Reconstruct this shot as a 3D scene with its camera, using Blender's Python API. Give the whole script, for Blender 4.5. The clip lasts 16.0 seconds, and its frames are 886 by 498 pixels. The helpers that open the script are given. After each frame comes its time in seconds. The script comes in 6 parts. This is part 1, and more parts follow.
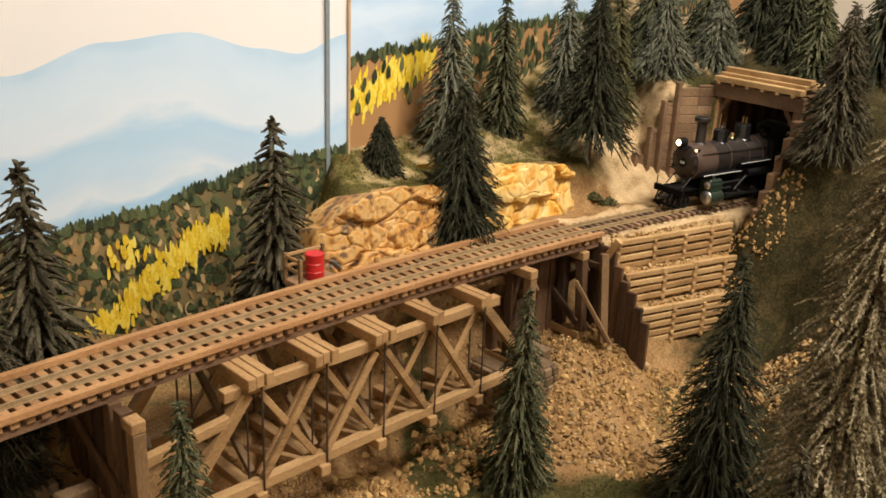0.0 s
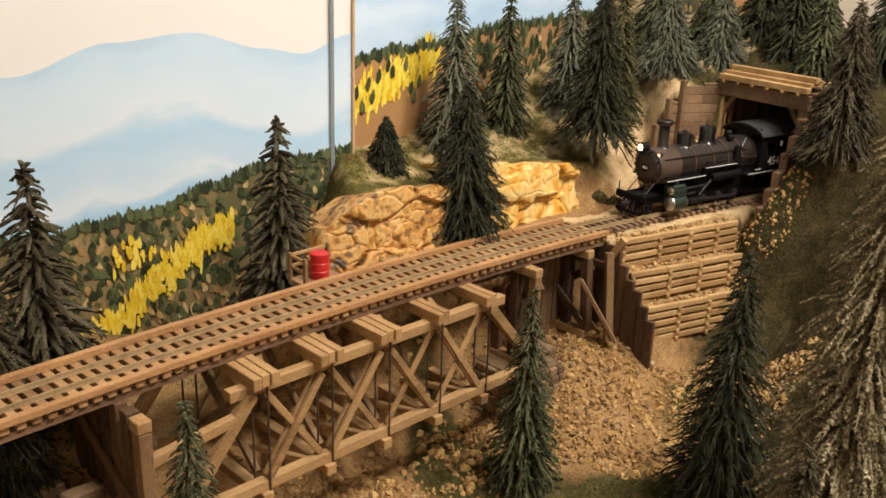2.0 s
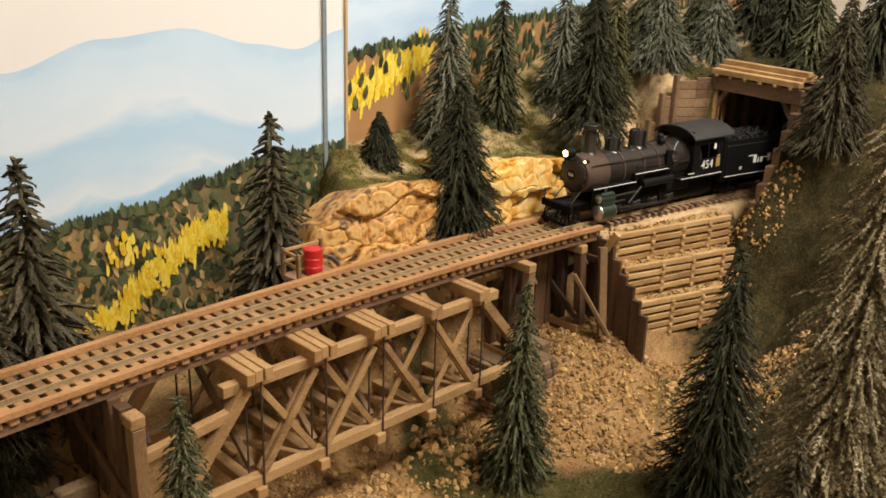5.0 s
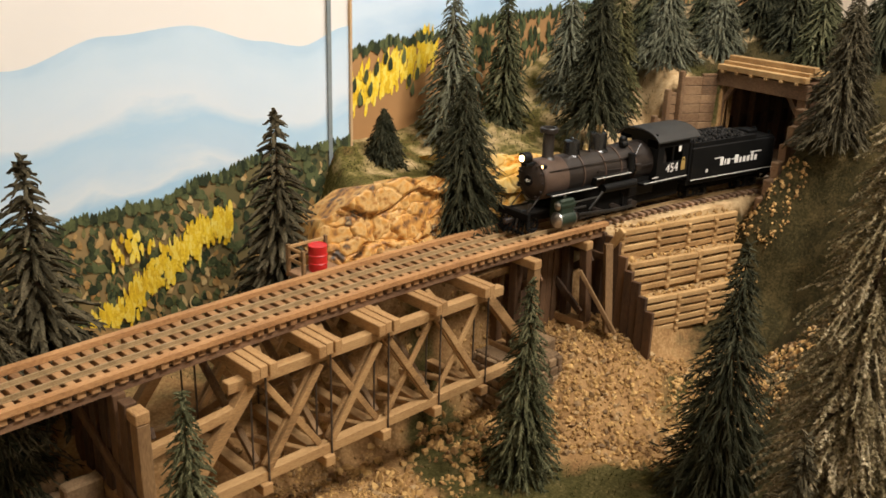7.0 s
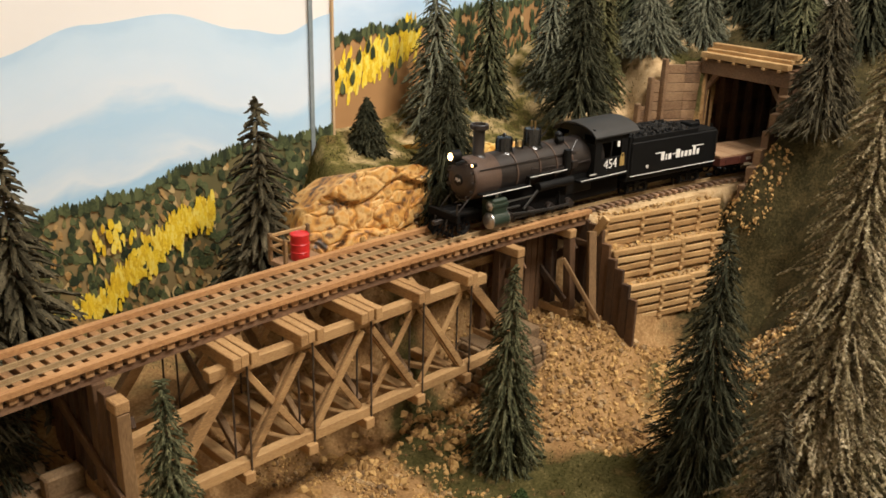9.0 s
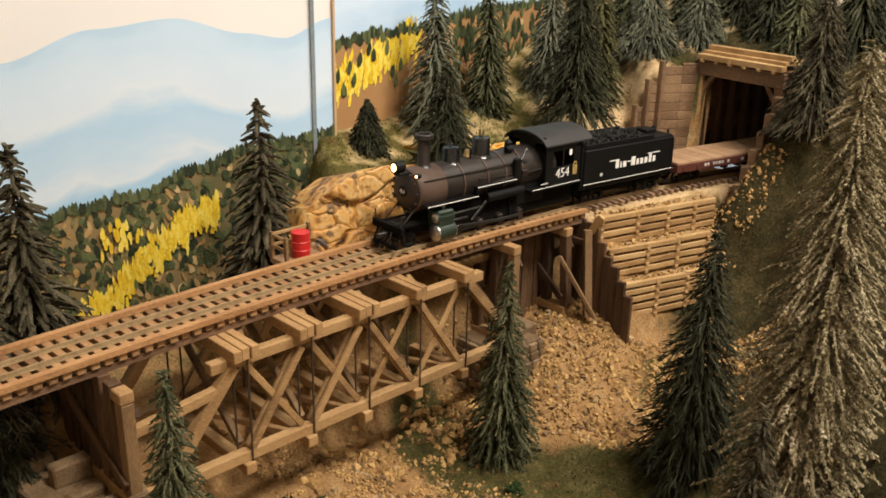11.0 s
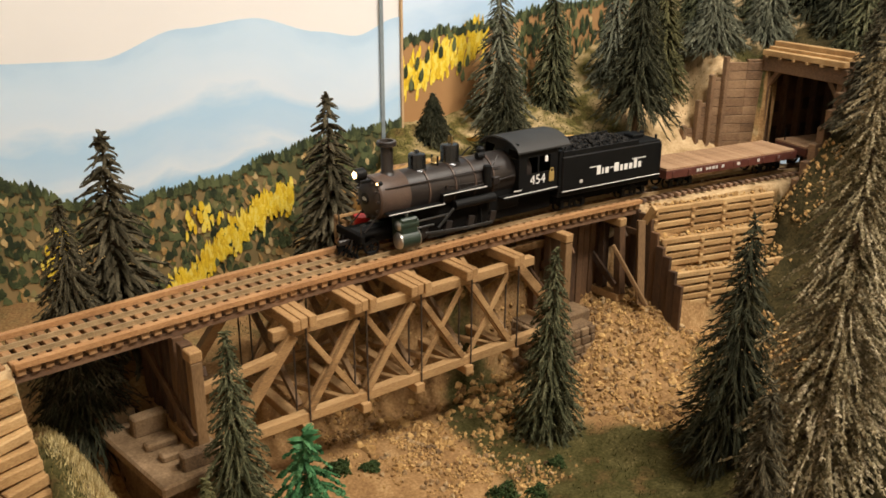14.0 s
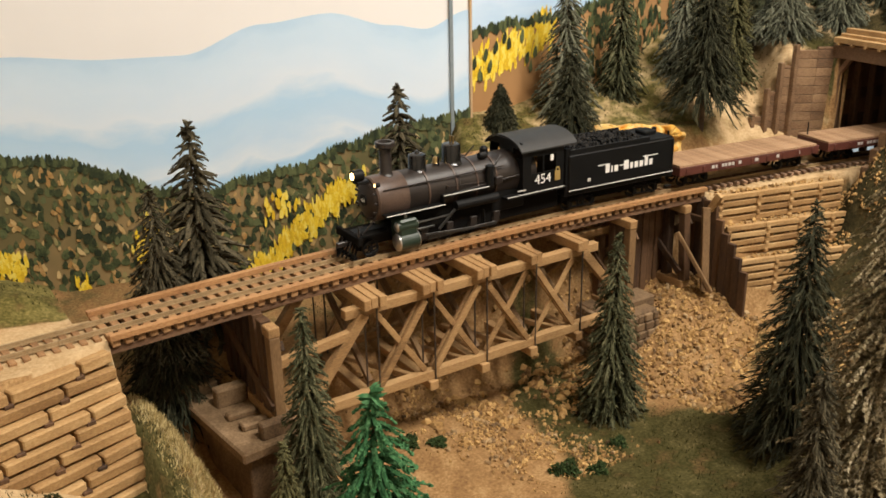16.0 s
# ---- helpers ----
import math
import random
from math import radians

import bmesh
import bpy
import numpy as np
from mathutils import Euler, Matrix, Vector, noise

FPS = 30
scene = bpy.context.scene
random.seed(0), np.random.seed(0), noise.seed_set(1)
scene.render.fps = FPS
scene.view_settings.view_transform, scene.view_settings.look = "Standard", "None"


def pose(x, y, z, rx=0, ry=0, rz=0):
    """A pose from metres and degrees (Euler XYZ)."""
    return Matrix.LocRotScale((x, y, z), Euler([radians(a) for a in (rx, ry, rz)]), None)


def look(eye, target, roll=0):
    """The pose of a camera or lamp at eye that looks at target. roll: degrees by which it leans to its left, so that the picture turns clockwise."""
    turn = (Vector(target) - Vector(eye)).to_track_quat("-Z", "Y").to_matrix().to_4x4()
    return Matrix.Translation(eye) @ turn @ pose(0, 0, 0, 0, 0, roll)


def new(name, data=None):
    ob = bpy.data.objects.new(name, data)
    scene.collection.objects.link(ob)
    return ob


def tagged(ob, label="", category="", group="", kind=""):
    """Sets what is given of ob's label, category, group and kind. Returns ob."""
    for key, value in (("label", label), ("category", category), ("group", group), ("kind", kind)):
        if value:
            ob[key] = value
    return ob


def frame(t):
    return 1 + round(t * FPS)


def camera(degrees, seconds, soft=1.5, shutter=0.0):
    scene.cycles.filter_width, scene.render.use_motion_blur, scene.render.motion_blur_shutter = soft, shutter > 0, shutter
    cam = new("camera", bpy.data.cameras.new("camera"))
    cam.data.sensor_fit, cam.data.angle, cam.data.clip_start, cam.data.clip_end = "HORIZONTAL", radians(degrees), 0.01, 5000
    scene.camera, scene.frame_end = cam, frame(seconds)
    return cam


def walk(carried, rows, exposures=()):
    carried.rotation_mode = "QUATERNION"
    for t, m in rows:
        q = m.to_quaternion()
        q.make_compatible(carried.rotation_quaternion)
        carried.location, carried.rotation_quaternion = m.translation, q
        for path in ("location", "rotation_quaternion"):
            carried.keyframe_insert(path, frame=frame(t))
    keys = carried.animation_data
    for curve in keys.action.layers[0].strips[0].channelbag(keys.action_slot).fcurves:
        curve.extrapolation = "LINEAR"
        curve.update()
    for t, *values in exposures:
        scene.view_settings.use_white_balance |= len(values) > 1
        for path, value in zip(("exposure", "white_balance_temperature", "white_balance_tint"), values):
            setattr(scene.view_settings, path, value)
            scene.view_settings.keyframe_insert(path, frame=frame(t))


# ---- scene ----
cam = camera(52.0, 16.0, soft=1.7)
PATH = [
    (0, (-0.165, -0.25, 0.252), (1.166, 1.088, -0.409), 2.3),
    (0.5, (-0.165, -0.25, 0.252), (1.161, 1.093, -0.408), 2.1),
    (1, (-0.165, -0.25, 0.251), (1.156, 1.099, -0.407), 2.0),
    (1.5, (-0.165, -0.251, 0.252), (1.155, 1.099, -0.409), 2.0),
    (2, (-0.165, -0.25, 0.252), (1.158, 1.095, -0.411), 2.0),
    (2.5, (-0.165, -0.251, 0.252), (1.164, 1.088, -0.413), 2.1),
    (3, (-0.165, -0.251, 0.252), (1.17, 1.081, -0.415), 2.2),
    (3.5, (-0.165, -0.251, 0.252), (1.172, 1.078, -0.415), 2.2),
    (4, (-0.165, -0.251, 0.252), (1.168, 1.081, -0.419), 2.1),
    (6.5, (-0.164, -0.252, 0.251), (1.159, 1.091, -0.418), 1.7),
    (7, (-0.164, -0.252, 0.25), (1.153, 1.095, -0.421), 1.6),
    (7.5, (-0.163, -0.253, 0.25), (1.153, 1.094, -0.424), 1.5),
    (8, (-0.162, -0.253, 0.249), (1.157, 1.088, -0.431), 1.4),
    (8.5, (-0.163, -0.253, 0.249), (1.166, 1.078, -0.432), 1.5),
    (9, (-0.162, -0.254, 0.248), (1.169, 1.072, -0.438), 1.5),
    (11.3, (-0.165, -0.268, 0.25), (1.142, 1.083, -0.432), 1.1),
    (11.5, (-0.165, -0.27, 0.25), (1.13, 1.092, -0.434), 1.0),
    (12, (-0.166, -0.278, 0.251), (1.102, 1.107, -0.435), 0.7),
    (12.5, (-0.166, -0.284, 0.251), (1.082, 1.117, -0.439), 0.7),
    (13, (-0.166, -0.29, 0.252), (1.056, 1.136, -0.436), 0.8),
    (13.5, (-0.167, -0.295, 0.252), (1.018, 1.163, -0.433), 0.5),
    (14, (-0.167, -0.299, 0.253), (0.986, 1.183, -0.436), 0.2),
    (14.5, (-0.166, -0.301, 0.253), (0.981, 1.188, -0.432), 0.3),
    (15, (-0.167, -0.304, 0.253), (0.953, 1.202, -0.436), -0.1),
    (15.5, (-0.171, -0.309, 0.254), (0.896, 1.232, -0.442), -0.8),
    (16, (-0.174, -0.314, 0.255), (0.845, 1.257, -0.448), -1.2),
]
walk(cam, [(t, look(eye, target, roll)) for t, eye, target, roll in PATH])

# ---------------------------------------------------------------- light
world = bpy.data.worlds.new("room_air")
world.use_nodes = True
world.node_tree.nodes["Background"].inputs[0].default_value = (1.0, 0.86, 0.68, 1)
world.node_tree.nodes["Background"].inputs[1].default_value = 0.05
scene.world = world
scene.view_settings.exposure = 0.15

K = 0.001                      # all sizes below are in millimetres
RAIL = 107.5                   # top of the rails
TC = np.polyfit([-1.8, -1.5, -1.15, -.4, .4, 1.07, 1.52, 2.1, 2.55, 3.02, 3.37, 4.0, 4.5],
                [21, 23, 25, 29, 31.5, 31, 28.5, 23, 17, 10, 3, -12, -26], 4)


def yc(x):
    """The middle of the track at x."""
    return float(np.polyval(TC, x / 100))


def yaw(x):
    return math.atan(float(np.polyval(np.polyder(TC), x / 100)) / 100)


# ---------------------------------------------------------------- materials
def material(name, stops, grain=1.0, blotch=12.0, rough=0.75, bump=0.3, metal=0.0, stretch=(1, 1, 1), island=0.0, random_=0.0, coat=0.0, depth=0.25, spec=0.5):
    """Noise at two sizes (millimetres) runs through the colour stops; island and random_ set apart pieces."""
    m = bpy.data.materials.new(name)
    m.use_nodes = True
    n, l = m.node_tree.nodes, m.node_tree.links
    b = n["Principled BSDF"]
    b.inputs["Roughness"].default_value, b.inputs["Metallic"].default_value = rough, metal
    b.inputs["Coat Weight"].default_value, b.inputs["Specular IOR Level"].default_value = coat, spec
    co = n.new("ShaderNodeTexCoord")
    mp = n.new("ShaderNodeMapping")
    mp.inputs["Scale"].default_value = stretch
    l.new(co.outputs["Object"], mp.inputs["Vector"])
    fine, broad = n.new("ShaderNodeTexNoise"), n.new("ShaderNodeTexNoise")
    fine.inputs["Scale"].default_value, broad.inputs["Scale"].default_value = 1000 / grain, 1000 / blotch
    fine.inputs["Detail"].default_value, broad.inputs["Detail"].default_value = 3, 4
    for t in (fine, broad):
        l.new(mp.outputs[0], t.inputs["Vector"])
    mix = n.new("ShaderNodeMath")
    mix.operation = "MULTIPLY_ADD"
    l.new(fine.outputs["Fac"], mix.inputs[0])
    mix.inputs[1].default_value = 0.5
    half = n.new("ShaderNodeMath")
    half.operation = "MULTIPLY"
    half.inputs[1].default_value = 0.5
    l.new(broad.outputs["Fac"], half.inputs[0])
    l.new(half.outputs[0], mix.inputs[2])
    last = mix.outputs[0]
    for amount, node, out in ((island, "ShaderNodeNewGeometry", "Random Per Island"), (random_, "ShaderNodeObjectInfo", "Random")):
        if amount:
            src = n.new(node)
            a = n.new("ShaderNodeMath")
            a.operation = "MULTIPLY_ADD"
            a.inputs[1].default_value = amount
            l.new(src.outputs[out], a.inputs[0])
            s = n.new("ShaderNodeMath")
            s.operation = "SUBTRACT"
            l.new(last, s.inputs[0])
            s.inputs[1].default_value = amount / 2
            l.new(s.outputs[0], a.inputs[2])
            last = a.outputs[0]
    ramp = n.new("ShaderNodeValToRGB")
    while len(ramp.color_ramp.elements) < len(stops):
        ramp.color_ramp.elements.new(0.5)
    for e, (p, c) in zip(ramp.color_ramp.elements, stops):
        e.position, e.color = p, (*c, 1)
    l.new(last, ramp.inputs[0])
    l.new(ramp.outputs[0], b.inputs["Base Color"])
    if bump:
        bp = n.new("ShaderNodeBump")
        bp.inputs["Strength"].default_value, bp.inputs["Distance"].default_value = bump, depth * K
        l.new(last, bp.inputs["Height"])
        l.new(bp.outputs[0], b.inputs["Normal"])
    return m


def glow(name, colour, strength):
    m = bpy.data.materials.new(name)
    m.use_nodes = True
    b = m.node_tree.nodes["Principled BSDF"]
    b.inputs["Base Color"].default_value = (*colour, 1)
    b.inputs["Emission Color"].default_value = (*colour, 1)
    b.inputs["Emission Strength"].default_value = strength
    return m


def spread(*cs):
    """Colours spaced over the middle of the noise range."""
    return [(0.3 + 0.4 * i / max(1, len(cs) - 1), c) for i, c in enumerate(cs)]


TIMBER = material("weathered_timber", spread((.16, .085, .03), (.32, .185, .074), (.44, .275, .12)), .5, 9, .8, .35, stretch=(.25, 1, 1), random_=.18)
# upright-grain copy of TIMBER, darkened to carry shade below the deck
TIMBER_Z = material("weathered_upright_timber_in_shade_tone", spread((.085, .045, .018), (.17, .095, .039), (.27, .16, .068)), .5, 9, .8, .35, stretch=(1, 1, .2), random_=.18)
DECK = material("stained_deck_timber", spread((.21, .098, .036), (.37, .192, .076), (.48, .275, .12)), .5, 8, .75, .3, stretch=(.3, 1, 1), random_=.15)
TIE = material("dark_tie_wood", spread((.07, .04, .025), (.16, .095, .055), (.28, .17, .1)), .6, 6, .85, .3, stretch=(1, .3, 1), random_=.35)
CRIB = material("light_crib_timber", spread((.23, .125, .045), (.38, .225, .088), (.52, .34, .155)), .5, 7, .8, .35, stretch=(.3, 1, 1), random_=.25)
# brown boards with the shade of recesses put into a near-black tone
SHADE_BOARD = material("brown_boards_in_shade_tone", spread((.032, .015, .006), (.075, .036, .014), (.13, .065, .027)), .6, 8, .8, .3, stretch=(1, 1, .2), random_=.3)
RUSTY = material("weathered_rail_steel", spread((.19, .13, .065), (.3, .21, .11), (.4, .29, .16)), .6, 5, .6, .1, spec=.25)
ROD = material("dark_iron_rod", spread((.05, .04, .03), (.12, .09, .07)), .5, 4, .5, .1, metal=.6)
BLACK = material("black_locomotive_paint", spread((.003, .003, .003), (.007, .0068, .0065)), .5, 8, .55, .05, spec=.2)
BLACK_GLOSS = material("glossy_black_dome_paint", spread((.004, .004, .004), (.009, .0085, .008)), .5, 8, .25, .03)
SOOT = material("sooty_grey_brown_boiler_paint", spread((.008, .006, .005), (.018, .013, .0105), (.034, .025, .02)), .6, 9, .42, .08)
IRON = material("sooty_black_iron", spread((.003, .0028, .0026), (.008, .007, .006)), .6, 5, .9, .2, spec=.08)
DOOR_PAINT = material("dark_brown_smokebox_door_paint", spread((.014, .009, .007), (.028, .018, .013), (.045, .03, .022)), .5, 6, .55, .08)
GRAPHITE = material("graphite_smokebox_paint", spread((.04, .024, .016), (.075, .047, .034), (.11, .072, .052)), .5, 8, .42, .08)
ROOFING = material("grey_cab_roof_paint", spread((.014, .0135, .013), (.03, .029, .027)), .6, 10, .6, .08)
STEEL = material("bright_worn_steel", spread((.35, .34, .32), (.6, .58, .55)), .4, 4, .3, .05, metal=.9)
WHITE = material("white_lettering_paint", spread((.75, .73, .68), (.82, .8, .76)), .4, 4, .6, 0)
GOLD = material("yellow_plate_paint", spread((.3, .2, .06), (.42, .29, .1)), .4, 4, .5, 0)
GREEN_CYL = material("dark_green_cylinder_paint", spread((.012, .022, .014), (.025, .04, .026)), .5, 6, .4, .05)
COAL = material("black_coal", spread((.006, .006, .006), (.03, .028, .026)), .8, 5, .85, .3, island=.4, spec=.15)
OXIDE = material("oxide_red_car_paint", spread((.07, .02, .014), (.12, .035, .022)), .5, 8, .55, .1)
PLANKDECK = material("pale_plank_floor", spread((.2, .11, .055), (.32, .19, .1), (.42, .27, .155)), .5, 9, .8, .3, stretch=(1, .25, 1), random_=.2)
RED = material("red_drum_paint", spread((.42, .012, .012), (.58, .02, .02)), .5, 6, .45, .1)
ORANGE_ROCK = material("ochre_cast_rock", [(.34, (.3, .12, .018)), (.42, (.62, .29, .035)), (.48, (.7, .42, .095)), (.54, (.72, .52, .21)), (.6, (.62, .3, .04)), (.68, (.74, .56, .27))], 8.0, 20, .5, .25, depth=.5, stretch=(1, 1, .55))
DARK_ROCK = material("streaked_ochre_rubble_rock", [(.36, (.05, .032, .02)), (.42, (.3, .14, .04)), (.48, (.54, .27, .06)), (.54, (.56, .36, .14)), (.59, (.36, .17, .04)), (.63, (.08, .055, .038)), (.7, (.54, .4, .21))], 4.5, 14, .55, .35, depth=.6)
STONE = material("tan_talus_stone", spread((.14, .07, .022), (.33, .19, .062), (.52, .33, .125)), 1.2, 10, .9, .5, island=.35)
CUTSTONE = material("brown_cut_stone", spread((.09, .053, .026), (.18, .112, .055), (.28, .185, .1)), 1, 8, .85, .4, random_=.3)
BARK = material("brown_tree_bark", spread((.05, .03, .018), (.12, .075, .045)), .6, 5, .9, .4)
CREAM = material("cream_room_paint", spread((.72, .64, .52), (.8, .72, .6)), 3, 90, .8, .05)
FLOOR = material("grey_room_carpet", spread((.1, .09, .08), (.18, .16, .14)), 3, 60, .95, .2)
MURAL_SKY = material("cream_painted_sky", spread((.79, .775, .765), (.82, .805, .795)), 30, 160, .7, .03)
MURAL_EDGE = material("tan_panel_edge", spread((.45, .3, .16), (.55, .38, .22)), 2, 20, .7, .05)
SEAM = material("blue_grey_seam_strip", spread((.16, .2, .22), (.26, .3, .32)), 2, 30, .6, .05)


def foliage(name, dark, mid, tip):
    return material(name, spread(dark, mid, tip), .9, 14, .9, .2, island=.22, spec=.08)


NEEDLE_DARK = foliage("dark_spruce_needles", (.014, .015, .009), (.033, .034, .019), (.076, .072, .042))
NEEDLE_BROWN = foliage("brown_green_spruce_needles", (.02, .017, .01), (.055, .047, .028), (.125, .105, .066))
NEEDLE_GREEN = foliage("mid_green_fir_needles", (.02, .022, .011), (.062, .064, .032), (.15, .142, .078))
NEEDLE_BLUE = foliage("grey_blue_spruce_needles", (.042, .044, .029), (.105, .108, .072), (.2, .197, .14))
NEEDLE_OLIVE = foliage("olive_fir_needles", (.03, .03, .012), (.075, .07, .03), (.13, .12, .055))
NEEDLE_PALE = foliage("pale_lichen_green_needles", (.075, .059, .031), (.2, .163, .09), (.46, .385, .26))
NEEDLE_PLASTIC = foliage("bright_plastic_green_needles", (.012, .046, .017), (.036, .108, .042), (.09, .2, .088))


# ---------------------------------------------------------------- mesh helpers (millimetres)
def mesh(name, verts, faces, smooth=False):
    me = bpy.data.meshes.new(name)
    me.from_pydata([(x * K, y * K, z * K) for x, y, z in verts], [], faces)
    if smooth:
        me.polygons.foreach_set("use_smooth", [True] * len(me.polygons))
    me.update()
    return me


def part(name, bm, mat, parent=None, label="", smooth=False):
    """One bmesh (or mesh) as one mesh object under a thing or a part."""
    if isinstance(bm, bmesh.types.BMesh):
        bmesh.ops.scale(bm, vec=(K, K, K), verts=bm.verts)
        bmesh.ops.recalc_face_normals(bm, faces=bm.faces)
        me = bpy.data.meshes.new(name)
        bm.to_mesh(me)
        bm.free()
        if smooth:
            me.polygons.foreach_set("use_smooth", [f.normal.length > 0 for f in me.polygons])
            me.set_sharp_from_angle(angle=radians(35))
    else:
        me = bm
    if not me.materials:
        me.materials.append(mat)
    ob = new(name, me)
    if parent:
        ob.parent = parent
    if label:
        tagged(ob, label)
    return ob


def thing(name, x=0, y=0, z=0, turn=0, label="", category="", group="", kind=""):
    ob = new(name)
    ob.empty_display_size = .01
    ob.matrix_basis = pose(x * K, y * K, z * K, 0, 0, turn)
    return tagged(ob, label, category, group, kind)


def box(bm, x0, x1, y0, y1, z0, z1, bevel=.25, m=None):
    r = bmesh.ops.create_cube(bm, size=1)["verts"]
    bmesh.ops.scale(bm, vec=(x1 - x0, y1 - y0, z1 - z0), verts=r)
    bmesh.ops.translate(bm, vec=((x0 + x1) / 2, (y0 + y1) / 2, (z0 + z1) / 2), verts=r)
    if bevel:
        es = list({e for v in r for e in v.link_edges})
        r = list({v for f in bmesh.ops.bevel(bm, geom=es, offset=bevel, segments=1, affect="EDGES")["faces"] for v in f.verts} | {v for v in r if v.is_valid})
    if m is not None:
        bmesh.ops.transform(bm, matrix=m, verts=r)
    return r


def beam(bm, a, b, w, h, bevel=.25, roll=0):
    """A squared timber from a to b; w across, h in the upright sense."""
    a, b = Vector(a), Vector(b)
    d = b - a
    q = d.to_track_quat("X", "Z")
    m = Matrix.Translation((a + b) / 2) @ q.to_matrix().to_4x4() @ Matrix.Rotation(radians(roll), 4, "X")
    return box(bm, -d.length / 2, d.length / 2, -w / 2, w / 2, -h / 2, h / 2, bevel, m)


def rod(bm, a, b, r, r2=None, seg=10, cap=True):
    a, b = Vector(a), Vector(b)
    d = b - a
    m = Matrix.Translation((a + b) / 2) @ d.to_track_quat("Z", "Y").to_matrix().to_4x4()
    return bmesh.ops.create_cone(bm, cap_ends=cap, segments=seg, radius1=r, radius2=r if r2 is None else r2, depth=d.length, matrix=m)["verts"]


def one(fn, *a, **k):
    bm = bmesh.new()
    fn(bm, *a, **k)
    return bm


def lathe(bm, rows, m, seg=24):
    """Rings (distance along, radius) turned about the local z axis, placed by m."""
    prev = None
    for z, r in rows:
        ring = [bm.verts.new(m @ Vector((r * math.cos(2 * math.pi * i / seg), r * math.sin(2 * math.pi * i / seg), z))) for i in range(seg)]
        if prev:
            for i in range(seg):
                bm.faces.new((prev[i], prev[(i + 1) % seg], ring[(i + 1) % seg], ring[i]))
        else:
            bm.faces.new(ring[::-1])
        prev = ring
    bm.faces.new(prev)


# ---------------------------------------------------------------- the land
def smooth(a, b, v):
    t = min(1, max(0, (v - a) / (b - a)))
    return t * t * (3 - 2 * t)


def lerp(a, b, t):
    return a + (b - a) * t


def wav(x, y, s, seed=0):
    return noise.noise(Vector((x / s, y / s, seed * 7.3)))


def fan(x, y):
    """Distance from the line along which the talus was tipped."""
    t = min(1, max(0, ((x - 210) * 70 + (y - 10) * -46) / (70 ** 2 + 46 ** 2)))
    return math.hypot(x - 210 - 70 * t, y - 10 + 46 * t)


def crib_edge(x):
    """Front of the log crib that holds the near track shelf."""
    return 9 + .3 * (x + 113)


